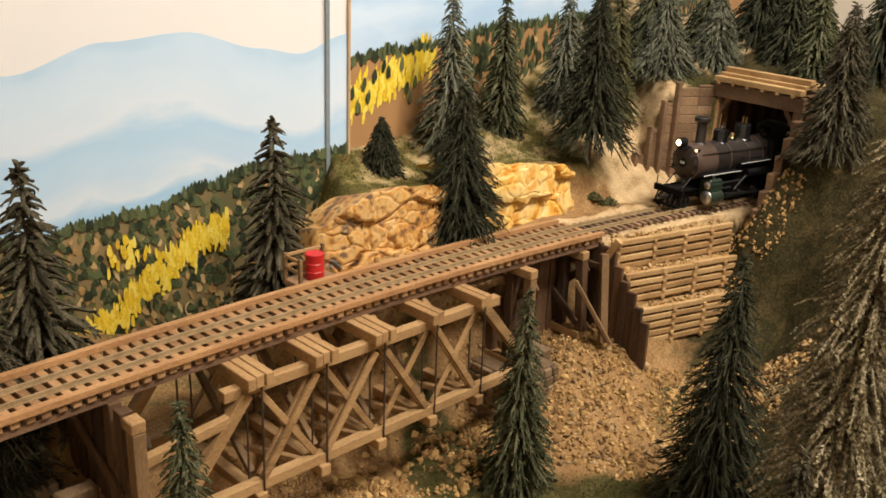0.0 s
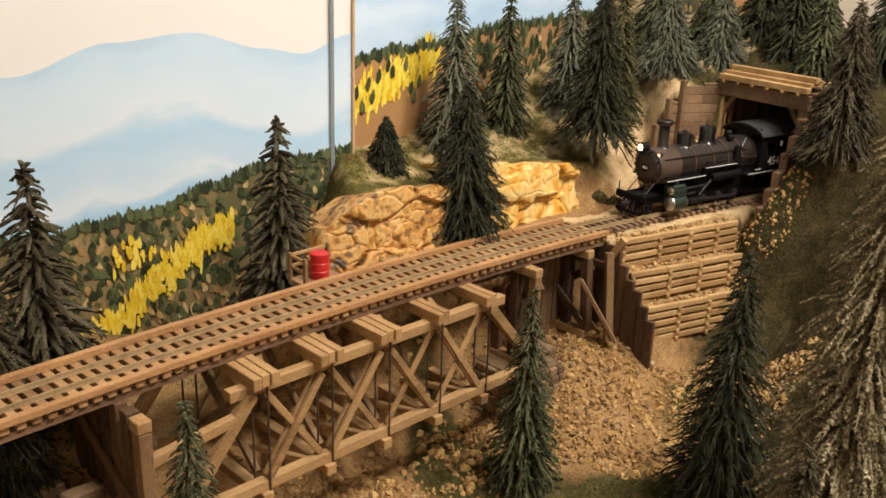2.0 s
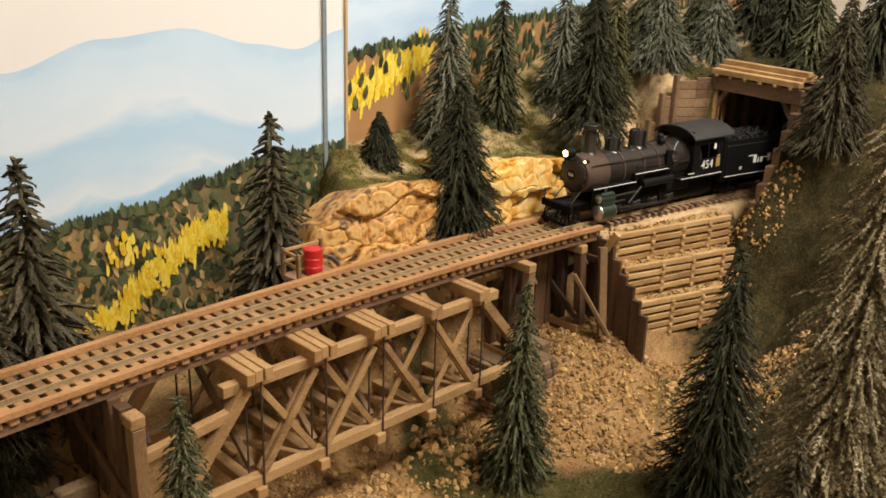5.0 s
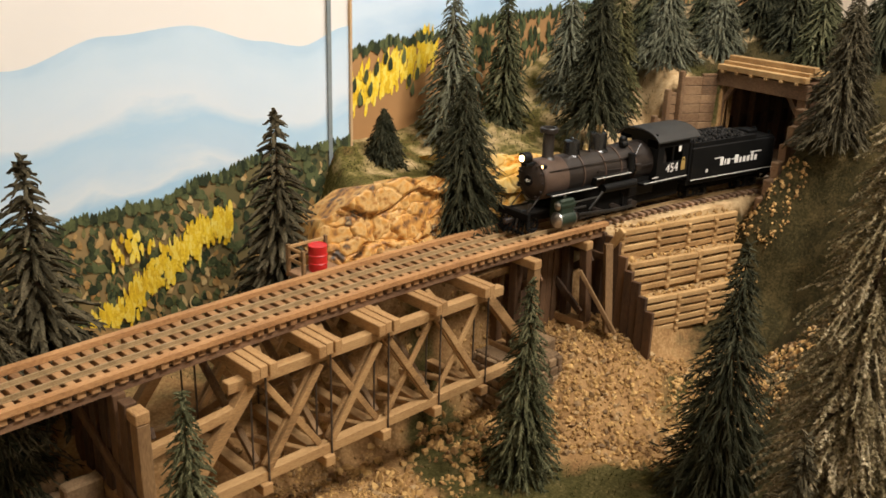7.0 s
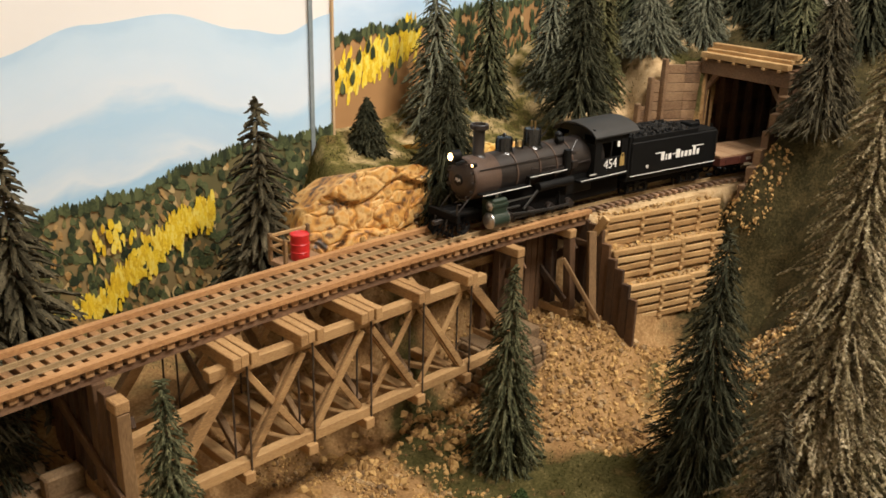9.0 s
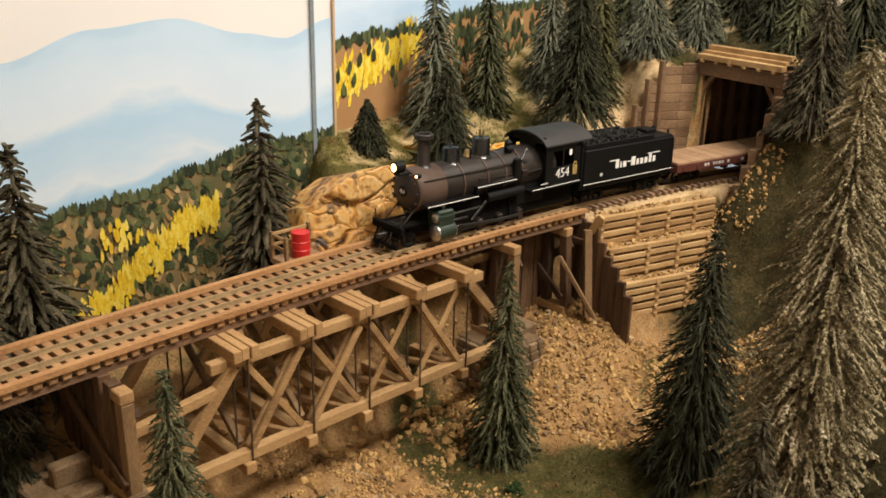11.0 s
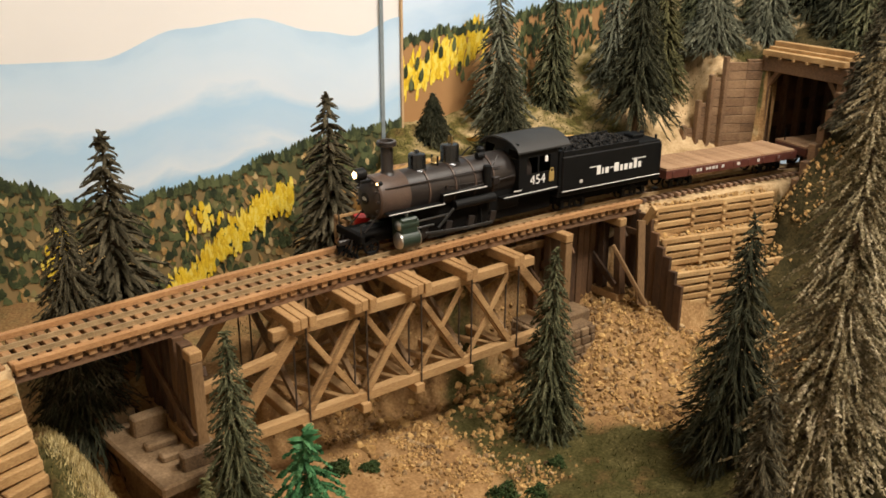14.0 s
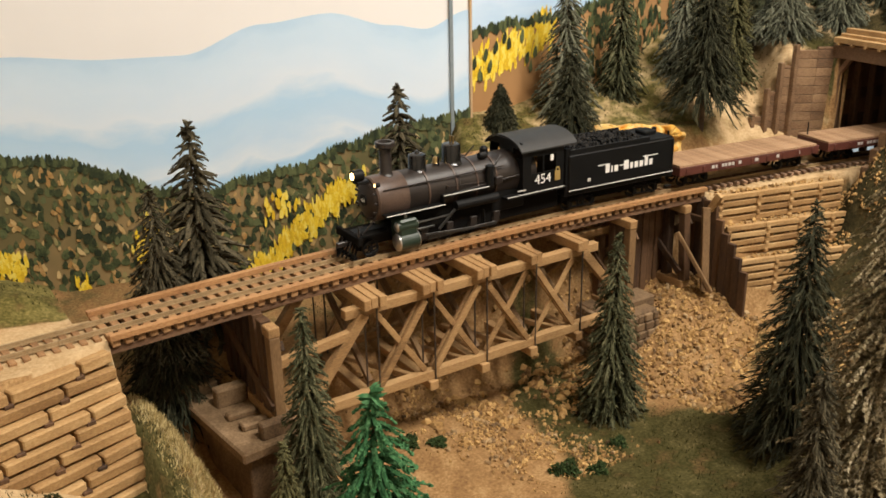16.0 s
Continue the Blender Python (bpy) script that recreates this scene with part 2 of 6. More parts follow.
def lay(x, y):
    """Height of the modelled land."""
    r, f = (x - y) * .7071, (x + y) * .7071
    c = yc(min(max(x, -240), 460))
    # valley floor, low at the middle, falling to the front
    h = 17 + .0006 * (r - 60) ** 2 * (1 if r < 60 else .3) + 4 * wav(x, y, 60)
    # right bank
    edge = 172 + .28 * max(0, f - 20)
    h += 95 * smooth(edge - 12, edge + 105, r) * smooth(-170, 30, f + .25 * r)
    # talus fan below the right abutment
    h = max(h, 59 - 7 * smooth(205, 226, x) - .55 * fan(x, y) + 3 * wav(x, y, 22, 2))
    # shelf carrying the track on the right, to the tunnel
    if x > 212:
        near = c - 13 - 3
        h = max(h, RAIL - 4.5 if y > near else h)
        if y <= near:
            h = max(h, RAIL - 7 - 1.9 * (near - y))
        h = max(h, 101 - 1.15 * math.hypot(x - 304, y + 22) + 2 * wav(x, y, 10, 5))
    # shelf on the left
    if x < -112:
        near = crib_edge(x) + 3
        if y > near - 1:
            h = max(h, RAIL - 2.7 if y < c + 14 else h)
        else:
            h = max(h, RAIL - 9 - 2.6 * (near - y), 58 - .22 * (near - 14 - y))
        h = max(h, 86 - .6 * math.hypot(x + 174, y + 20) + 2 * wav(x, y, 12, 3))
    # left bank running down beside the pier
    h = max(h, 73 - .3 * max(0, x + 112) - .07 * max(0, x + 104) ** 2 - .15 * abs(y - 4) - .8 * max(0, y - 40) + 3 * wav(x, y, 25, 4)) if x > -112 else h
    # far side: slope up to the painted wall
    back = y - (c + 24)
    if back > -26:
        low = 48 + 6 * wav(x, y, 40, 7) + .1 * max(0, back)
        side = smooth(58, 90, x - .48 * max(0, back))
        gully = 18 * (1 - smooth(142, 150, x) + smooth(174, 182, x)) * smooth(300, 240, x)
        hill = RAIL - 5 + (24 + 4 * smooth(250, 225, x)) * smooth(4, 36 - gully, back) + .22 * max(0, back - 34) + 34 * smooth(200, 380, x) * smooth(14, 70, back) + 6 * wav(x, y, 40, 5)
        t = smooth(-26, -4, back)
        g = lerp(low, hill, side)
        h = lerp(h, max(h, g), t)
        if x > 205:
            h = max(h, RAIL - 4.5)
        if x < -118:
            h = max(h, RAIL - 3 + 9 * smooth(-8, 14, back) * smooth(-116, -138, x) - 62 * smooth(34, 84, back) + 3 * wav(x, y, 30))
    for tx, ty, tz in ((60, 86, 82), (-54, 75, 76)):
        h = max(h, tz - .025 * ((x - tx) ** 2 + (y - ty) ** 2))
    h = max(h, 104 - .05 * ((x + 95) ** 2 + (y + 163) ** 2))
    # hill over and round the tunnel
    if x > 285:
        over = smooth(300, 350, x + .35 * (y - 20))
        top = 168 + 30 * smooth(352, 450, x) + 5 * wav(x, y, 45, 6)
        u = ((x - 349) * -47 + (y - 33.5) * 27.5) / 2965
        d = ((x - 349) * 27.5 + (y - 33.5) * 47) / 54.5
        wing_top = 168 if u < .44 else lerp(168, 108, smooth(.44, 1.05, u))
        if d > 0 and u > -.2:
            bank_z = lerp(h, max(h, wing_top - 3 + .35 * d), smooth(1.5, 5, d))
            h = max(h, lerp(h, bank_z, smooth(1.7, .9, u)))
        side_r = smooth(c - 29, c - 46, y)
        bank = max(over * smooth(2, 30, d) if u < .6 else 0, side_r * smooth(262, 345, x))
        h = max(h, lerp(h, top, bank))
        if x > 347:
            h = max(h, top if abs(y - c) > 27 or x > 352 else h)
    return h + .8 * wav(x, y, 9, 1) + .35 * wav(x, y, 3, 3)


def in_bore(x, y):
    return x > 300 and abs(y - yc(min(x, 460))) < 27


def ground_material():
    """Soil, turf and sand, mixed by what is laid where, broken up by noise."""
    m = bpy.data.materials.new("scenic_ground_cover")
    m.use_nodes = True
    n, l = m.node_tree.nodes, m.node_tree.links
    b = n["Principled BSDF"]
    b.inputs["Roughness"].default_value, b.inputs["Specular IOR Level"].default_value = .95, .1
    co = n.new("ShaderNodeTexCoord")

    def noise_of(size, detail=4):
        t = n.new("ShaderNodeTexNoise")
        t.inputs["Scale"].default_value, t.inputs["Detail"].default_value = 1000 / size, detail
        l.new(co.outputs["Object"], t.inputs["Vector"])
        return t.outputs["Fac"]

    def ramp(src, *stops):
        r = n.new("ShaderNodeValToRGB")
        while len(r.color_ramp.elements) < len(stops):
            r.color_ramp.elements.new(.5)
        for e, (p, c) in zip(r.color_ramp.elements, stops):
            e.position, e.color = p, (*c, 1)
        l.new(src, r.inputs[0])
        return r.outputs[0]

    f, g = noise_of(1.3), noise_of(11)
    s = n.new("ShaderNodeMath")
    s.operation = "ADD"
    l.new(f, s.inputs[0])
    l.new(g, s.inputs[1])
    h = n.new("ShaderNodeMath")
    h.operation = "MULTIPLY"
    h.inputs[1].default_value = .5
    l.new(s.outputs[0], h.inputs[0])
    soil = ramp(h.outputs[0], (.3, (.14, .075, .03)), (.5, (.27, .155, .065)), (.68, (.42, .27, .125)))
    turf = ramp(h.outputs[0], (.3, (.016, .015, .005)), (.46, (.042, .038, .011)), (.6, (.08, .066, .024)), (.72, (.17, .125, .06)))
    sand = ramp(h.outputs[0], (.3, (.32, .21, .1)), (.5, (.46, .32, .17)), (.7, (.58, .43, .25)))
    at = n.new("ShaderNodeAttribute")
    at.attribute_name = "cover"
    sep = n.new("ShaderNodeSeparateColor")
    l.new(at.outputs["Color"], sep.inputs[0])
    last = soil
    # brown-green litter with the right bank's shade put into its colour
    shade_litter = ramp(h.outputs[0], (.3, (.01, .008, .0035)), (.48, (.032, .026, .01)), (.62, (.07, .052, .021)), (.74, (.14, .1, .045)))
    moss = ramp(h.outputs[0], (.3, (.032, .028, .008)), (.46, (.085, .075, .02)), (.58, (.165, .135, .042)), (.72, (.28, .215, .09)))
    for out, col in (("Red", turf), ("Blue", shade_litter), ("Alpha", moss), ("Green", sand)):
        a = n.new("ShaderNodeMath")
        a.operation = "MULTIPLY_ADD"
        a.inputs[1].default_value = .9
        l.new(g, a.inputs[0])
        l.new(at.outputs["Alpha"] if out == "Alpha" else sep.outputs[out], a.inputs[2])
        k = n.new("ShaderNodeMapRange")
        k.inputs["From Min"].default_value, k.inputs["From Max"].default_value = .62, .95
        l.new(a.outputs[0], k.inputs["Value"])
        mx = n.new("ShaderNodeMix")
        mx.data_type = "RGBA"
        l.new(k.outputs[0], mx.inputs[0])
        l.new(last, mx.inputs[6])
        l.new(col, mx.inputs[7])
        last = mx.outputs[2]
    l.new(last, b.inputs["Base Color"])
    bp = n.new("ShaderNodeBump")
    bp.inputs["Strength"].default_value, bp.inputs["Distance"].default_value = .8, .8 * K
    l.new(h.outputs[0], bp.inputs["Height"])
    l.new(bp.outputs[0], b.inputs["Normal"])
    return m


def cover(x, y, z):
    """How much turf and sand is laid at a place."""
    r, f = (x - y) * .7071, (x + y) * .7071
    c = yc(min(max(x, -240), 460))
    side = smooth(70, 95, r)
    near = max(34, 72 - .75 * max(0, f - 15))
    turf = .58 * smooth(near, near + 16, r) * smooth(lerp(122, 80, side), lerp(98, 56, side), f) * smooth(-70, -20, f)      # valley lawn
    turf = max(turf, .62 * smooth(150, 190, r) * smooth(0, -30, y - c + 12) * (1 - smooth(60, 80, f) * smooth(42, 26, fan(x, y)) * smooth(225, 205, r)))     # right bank
    turf = max(turf, .5 * smooth(40, 60, y - c) * (1 if x > 60 else .6))        # far hill
    turf = max(turf, .52 * smooth(-92, -102, x) * smooth(46, 20, y), .5 * smooth(-112, -125, x) * smooth(14, 24, y - c))      # left bank
    if x > 335 and z > 140:
        turf = max(turf, .8)
    if z > 100 and abs(y - c) < 30:
        turf *= .1
    sand = .5 * smooth(250, 285, x) * smooth(352, 330, x) * smooth(16, 30, y - c) * smooth(112, 88, y - c)
    sand = max(sand, .3 * smooth(-106, -97, x) * smooth(-80, -88, x) * smooth(50, 40, y))        # straw on the bank beside the footing
    sand = max(sand, .24 * smooth(45, 62, y - c) * smooth(90, 120, x))        # dry grass on the far hill
    if abs(y - c) < 20 and 98 < z < 112:
        sand = max(sand, .5 if x > -108 else .8)
    if x < -118 and y < crib_edge(x) and z > 60:
        sand = .55
    return min(turf, 1 - sand), sand


def growth(x, y, z):
    """How much forest litter, darkened for the bank's shade, and dry moss is laid at a place."""
    r, f = (x - y) * .7071, (x + y) * .7071
    c = yc(min(max(x, -240), 460))
    shade_litter = max(.62 * smooth(172, 206, r) * smooth(-8, -30, y - c), .66 * smooth(346, 362, x) * smooth(30, 60, z - 100))
    moss = .56 * smooth(30, 50, y - c) * smooth(70, 96, x) * smooth(340, 300, x)
    moss = max(moss, .5 * smooth(-112, -122, x) * smooth(13, 22, y - c))
    return shade_litter, moss


X0, X1, Y0, Y1, STEP = -300, 470, -330, 270, 2.5
NX, NY = int((X1 - X0) / STEP) + 1, int((Y1 - Y0) / STEP) + 1


def wall_left_y(x):
    return 117 - .3284 * (x - 126)


def wall_right_y(x):
    return 120 + .1394 * (x - 126)


def build_land():
    vs, cov, fs = [], [], []
    for j in range(NY):
        for i in range(NX):
            x, y = X0 + i * STEP, Y0 + j * STEP
            z = lay(x, y)
            vs.append((x, y, z))
            t, s = cover(x, y, z)
            cov += [t, s, *growth(x, y, z)]
    for j in range(NY - 1):
        for i in range(NX - 1):
            q = (j * NX + i, j * NX + i + 1, (j + 1) * NX + i + 1, (j + 1) * NX + i)
            x, y = X0 + (i + .5) * STEP, Y0 + (j + .5) * STEP
            if y > (wall_left_y(x) if x < 126 else wall_right_y(x)) + 6:
                continue
            zs = [vs[k][2] for k in q]
            if x > 330 and abs(y - yc(min(x, 460))) < 26 and max(zs) - min(zs) > 18:
                continue
            fs.append(q)
    me = mesh("ground", vs, fs, True)
    a = me.color_attributes.new("cover", "FLOAT_COLOR", "POINT")
    a.data.foreach_set("color", cov)
    me.materials.append(ground_material())
    ob = new("ground", me)
    return tagged(ob, "sculpted model-railway land of tan soil, turf and sand", "ground", kind="structure")


build_land()


# ---------------------------------------------------------------- the room
def build_room():
    def slab(name, a, label, mat):
        ob = part(name, one(box, *a, 0), mat)
        tagged(ob, label, name.split("_")[0], kind="structure")
    slab("wall_north", (-650, 850, 430, 470, -60, 1100), "plain cream painted room wall", CREAM)
    slab("wall_south", (-650, 850, -1000, -960, -60, 1100), "plain cream painted room wall", CREAM)
    slab("wall_west", (-690, -650, -1000, 470, -60, 1100), "plain cream painted room wall", CREAM)
    slab("wall_east", (850, 890, -1000, 470, -60, 1100), "plain cream painted room wall", CREAM)
    slab("ceiling", (-690, 890, -1000, 470, 1100, 1140), "plain cream painted ceiling", CREAM)
    slab("floor", (-690, 890, -1000, 470, -100, -60), "plain dark baseboard under the modelled land", FLOOR)


build_room()
LAMP_GLOW = glow("warm_lamp_tube", (1.0, .9, .76), 8)


def ceiling_lamp(x, y, z, power, size):
    t = thing("ceiling_lamp", x, y, z, 0, "warm white pendant lamp above the layout", "lamp")
    part("shade", one(lathe, [(0, size), (2, size), (120, 40), (122, 36)], Matrix.Identity(4), 24), CREAM, t, smooth=True)
    part("cord", one(rod, (0, 0, 120), (0, 0, 1100 - z), 3), BLACK, t)
    part("bulb", one(lathe, [(-6, size * .5), (-4, size * .7), (-1, size * .75)], Matrix.Identity(4), 24), LAMP_GLOW, t)
    d = bpy.data.lights.new("lamp_light", "AREA")
    d.shape, d.size, d.energy, d.color = "DISK", 2 * size * K, power, (1.0, .925, .83)
    ob = new("lamp_light", d)
    ob.matrix_world = look((x * K, y * K, (z - 10) * K), ((x + .15 * (100 - x)) * K, (y * .8) * K, 0))


ceiling_lamp(320, -330, 780, 5.5, 85)
ceiling_lamp(60, -440, 880, 6.0, 85)


# ---------------------------------------------------------------- painted walls
def painted_band(name, lift, rows, mat, parent, along, p0):
    """A flat painted band between two heights along a wall: rows of (u, high, low)."""
    ax, ay = along
    nx, ny = (-ay, ax) if (-ay) * (-165 - p0[0]) + ax * (-250 - p0[1]) > 0 else (ay, -ax)
    vs, fs = [], []
    for u, hi, lo in rows:
        x, y = p0[0] + ax * u + nx * lift, p0[1] + ay * u + ny * lift
        vs += [(x, y, lo), (x, y, hi)]
    for i in range(len(rows) - 1):
        fs.append((2 * i, 2 * i + 2, 2 * i + 3, 2 * i + 1))
    return part(name, mesh(name, vs, fs), mat, parent)


def wash(name, low, high, streak, z0, z1, stretch=(1, 1, 3.5)):
    """Thin brushed paint: two tones by height, with pale streaks."""
    m = bpy.data.materials.new(name)
    m.use_nodes = True
    n, l = m.node_tree.nodes, m.node_tree.links
    b = n["Principled BSDF"]
    b.inputs["Roughness"].default_value = .7
    co = n.new("ShaderNodeTexCoord")
    sp = n.new("ShaderNodeSeparateXYZ")
    l.new(co.outputs["Object"], sp.inputs[0])
    mr = n.new("ShaderNodeMapRange")
    mr.inputs["From Min"].default_value, mr.inputs["From Max"].default_value = z0 * K, z1 * K
    l.new(sp.outputs["Z"], mr.inputs["Value"])
    mp = n.new("ShaderNodeMapping")
    mp.inputs["Scale"].default_value = stretch
    l.new(co.outputs["Object"], mp.inputs["Vector"])
    t = n.new("ShaderNodeTexNoise")
    t.inputs["Scale"].default_value, t.inputs["Detail"].default_value = 1000 / 70, 4
    l.new(mp.outputs[0], t.inputs["Vector"])
    r = n.new("ShaderNodeMapRange")
    r.inputs["From Min"].default_value, r.inputs["From Max"].default_value = .42, .68
    l.new(t.outputs["Fac"], r.inputs["Value"])
    a = n.new("ShaderNodeMix")
    a.data_type = "RGBA"
    l.new(mr.outputs[0], a.inputs[0])
    a.inputs[6].default_value, a.inputs[7].default_value = (*low, 1), (*high, 1)
    c = n.new("ShaderNodeMix")
    c.data_type = "RGBA"
    l.new(r.outputs[0], c.inputs[0])
    l.new(a.outputs[2], c.inputs[6])
    c.inputs[7].default_value = (*streak, 1)
    l.new(c.outputs[2], b.inputs["Base Color"])
    return m



def mountain_paint():
    """Pale blue mountain washes banded below the ridge line (map v = depth below the ridge)."""
    m = bpy.data.materials.new("pale_blue_mountain_wash")
    m.use_nodes = True
    n, l = m.node_tree.nodes, m.node_tree.links
    b = n["Principled BSDF"]
    b.inputs["Roughness"].default_value = .7
    uv = n.new("ShaderNodeUVMap")
    uv.uv_map = "ridge"
    sp = n.new("ShaderNodeSeparateXYZ")
    l.new(uv.outputs[0], sp.inputs[0])
    mp = n.new("ShaderNodeMapping")
    mp.inputs["Scale"].default_value = (2.2, 5, 1)
    l.new(uv.outputs[0], mp.inputs["Vector"])
    t = n.new("ShaderNodeTexNoise")
    t.inputs["Scale"].default_value, t.inputs["Detail"].default_value = 1.0, 5
    l.new(mp.outputs[0], t.inputs["Vector"])
    a = n.new("ShaderNodeMath")
    a.operation = "MULTIPLY_ADD"
    a.inputs[1].default_value = .34
    l.new(t.outputs["Fac"], a.inputs[0])
    l.new(sp.outputs["Y"], a.inputs[2])
    sub = n.new("ShaderNodeMath")
    sub.operation = "SUBTRACT"
    sub.inputs[1].default_value = .16
    l.new(a.outputs[0], sub.inputs[0])
    r = n.new("ShaderNodeValToRGB")
    stops = ((0, (.47, .62, .73)), (.06, (.55, .68, .77)), (.2, (.62, .72, .79)), (.36, (.69, .75, .79)), (.44, (.45, .63, .76)), (.58, (.54, .68, .78)), (.68, (.7, .76, .8)), (.74, (.4, .6, .74)), (1, (.48, .65, .76)))
    while len(r.color_ramp.elements) < len(stops):
        r.color_ramp.elements.new(.5)
    for e, (p, c) in zip(r.color_ramp.elements, stops):
        e.position, e.color = p, (c[0], c[1] * 1.05, min(.9, c[2] * 1.14), 1)
    l.new(sub.outputs[0], r.inputs[0])
    l.new(r.outputs[0], b.inputs["Base Color"])
    return m


BLUE_FAR = mountain_paint()
BLUE_SKY = wash("blue_sky_wash", (.42, .59, .78), (.33, .53, .75), (.56, .69, .84), 190, 250)
HILL_GREEN = wash("painted_dark_hillside", (.17, .125, .05), (.115, .105, .04), (.34, .23, .1), 60, 140, (1, 1, 1))
HILL_BROWN = wash("painted_brown_hillside", (.42, .21, .08), (.36, .2, .08), (.46, .25, .1), 60, 200, (1, 1, 1))
STROKE_GREEN = material("dark_green_tree_strokes", spread((.016, .026, .011), (.045, .06, .022), (.11, .13, .052)), 1, 8, .6, .1, island=.5)
STROKE_OLIVE = material("olive_undergrowth_strokes", spread((.09, .1, .03), (.17, .16, .055), (.28, .24, .1)), 1, 8, .6, .1, island=.5)
STROKE_TAN = material("tan_earth_strokes", spread((.34, .19, .06), (.48, .31, .12), (.56, .42, .2)), 1, 8, .6, .1, island=.5)
STROKE_YELLOW = material("yellow_aspen_strokes", spread((.66, .42, .02), (.84, .6, .03), (.86, .7, .14)), 1, 8, .6, .1, island=.4)

LA, LP = (-.95, .312), (126, 117)
RA, RP = (.99, .138), (126, 120)


def curve(pairs):
    us, zs = zip(*pairs)

    def at(u):
        for i in range(len(us) - 1):
            if u <= us[i + 1]:
                t = (u - us[i]) / (us[i + 1] - us[i])
                t = max(0, t)
                return lerp(zs[i], zs[i + 1], t * t * (3 - 2 * t))
        return zs[-1]
    return at


ridge_tree = curve([(-5, 144), (4, 142), (25, 139), (49, 137), (72, 129), (105, 118), (133, 114), (150, 109), (176, 111), (200, 124), (228, 134), (255, 135), (300, 128), (420, 126)])
ridge_far = curve([(-5, 206), (1, 201), (25, 192), (45, 195), (79, 203), (115, 199), (158, 185), (195, 185), (246, 189), (300, 193), (420, 186)])
ridge_right = curve([(-2, 188), (60, 191), (149, 198), (218, 199), (339, 201), (500, 208), (730, 214)])


def strokes(name, mat, parent, along, p0, lift, places, label):
    """Many short upright brush marks: (u, z, half width, half height, lean)."""
    ax, ay = along
    nx, ny = (-ay, ax) if (-ay) * (-165 - p0[0]) + ax * (-250 - p0[1]) > 0 else (ay, -ax)
    vs, fs = [], []
    rnd = random.Random(5)
    for i, (u, z, w, h, lean) in enumerate(places):
        o = len(vs)
        up = lift + .0003 * i
        k = 9
        for j in range(k):
            a = 2 * math.pi * j / k
            rr = 1 + rnd.uniform(-.22, .22)
            du, dz = w * math.cos(a) * rr * (1 - .35 * math.sin(a)), h * math.sin(a) * rr
            uu = u + du + lean * dz
            vs.append((p0[0] + ax * uu + nx * up, p0[1] + ay * uu + ny * up, z + dz))
        fs.append(list(range(o, o + k)))
    ob = part(name, mesh(name, vs, fs), mat, parent, label)
    return tagged(ob, kind="stuff")


def yellow_band(u):
    """Middle and half height of the yellow aspen strip on the left wall."""
    return lerp(50, 107, smooth(152, 62, u)), 7.0 + 2 * math.sin(u * .4)


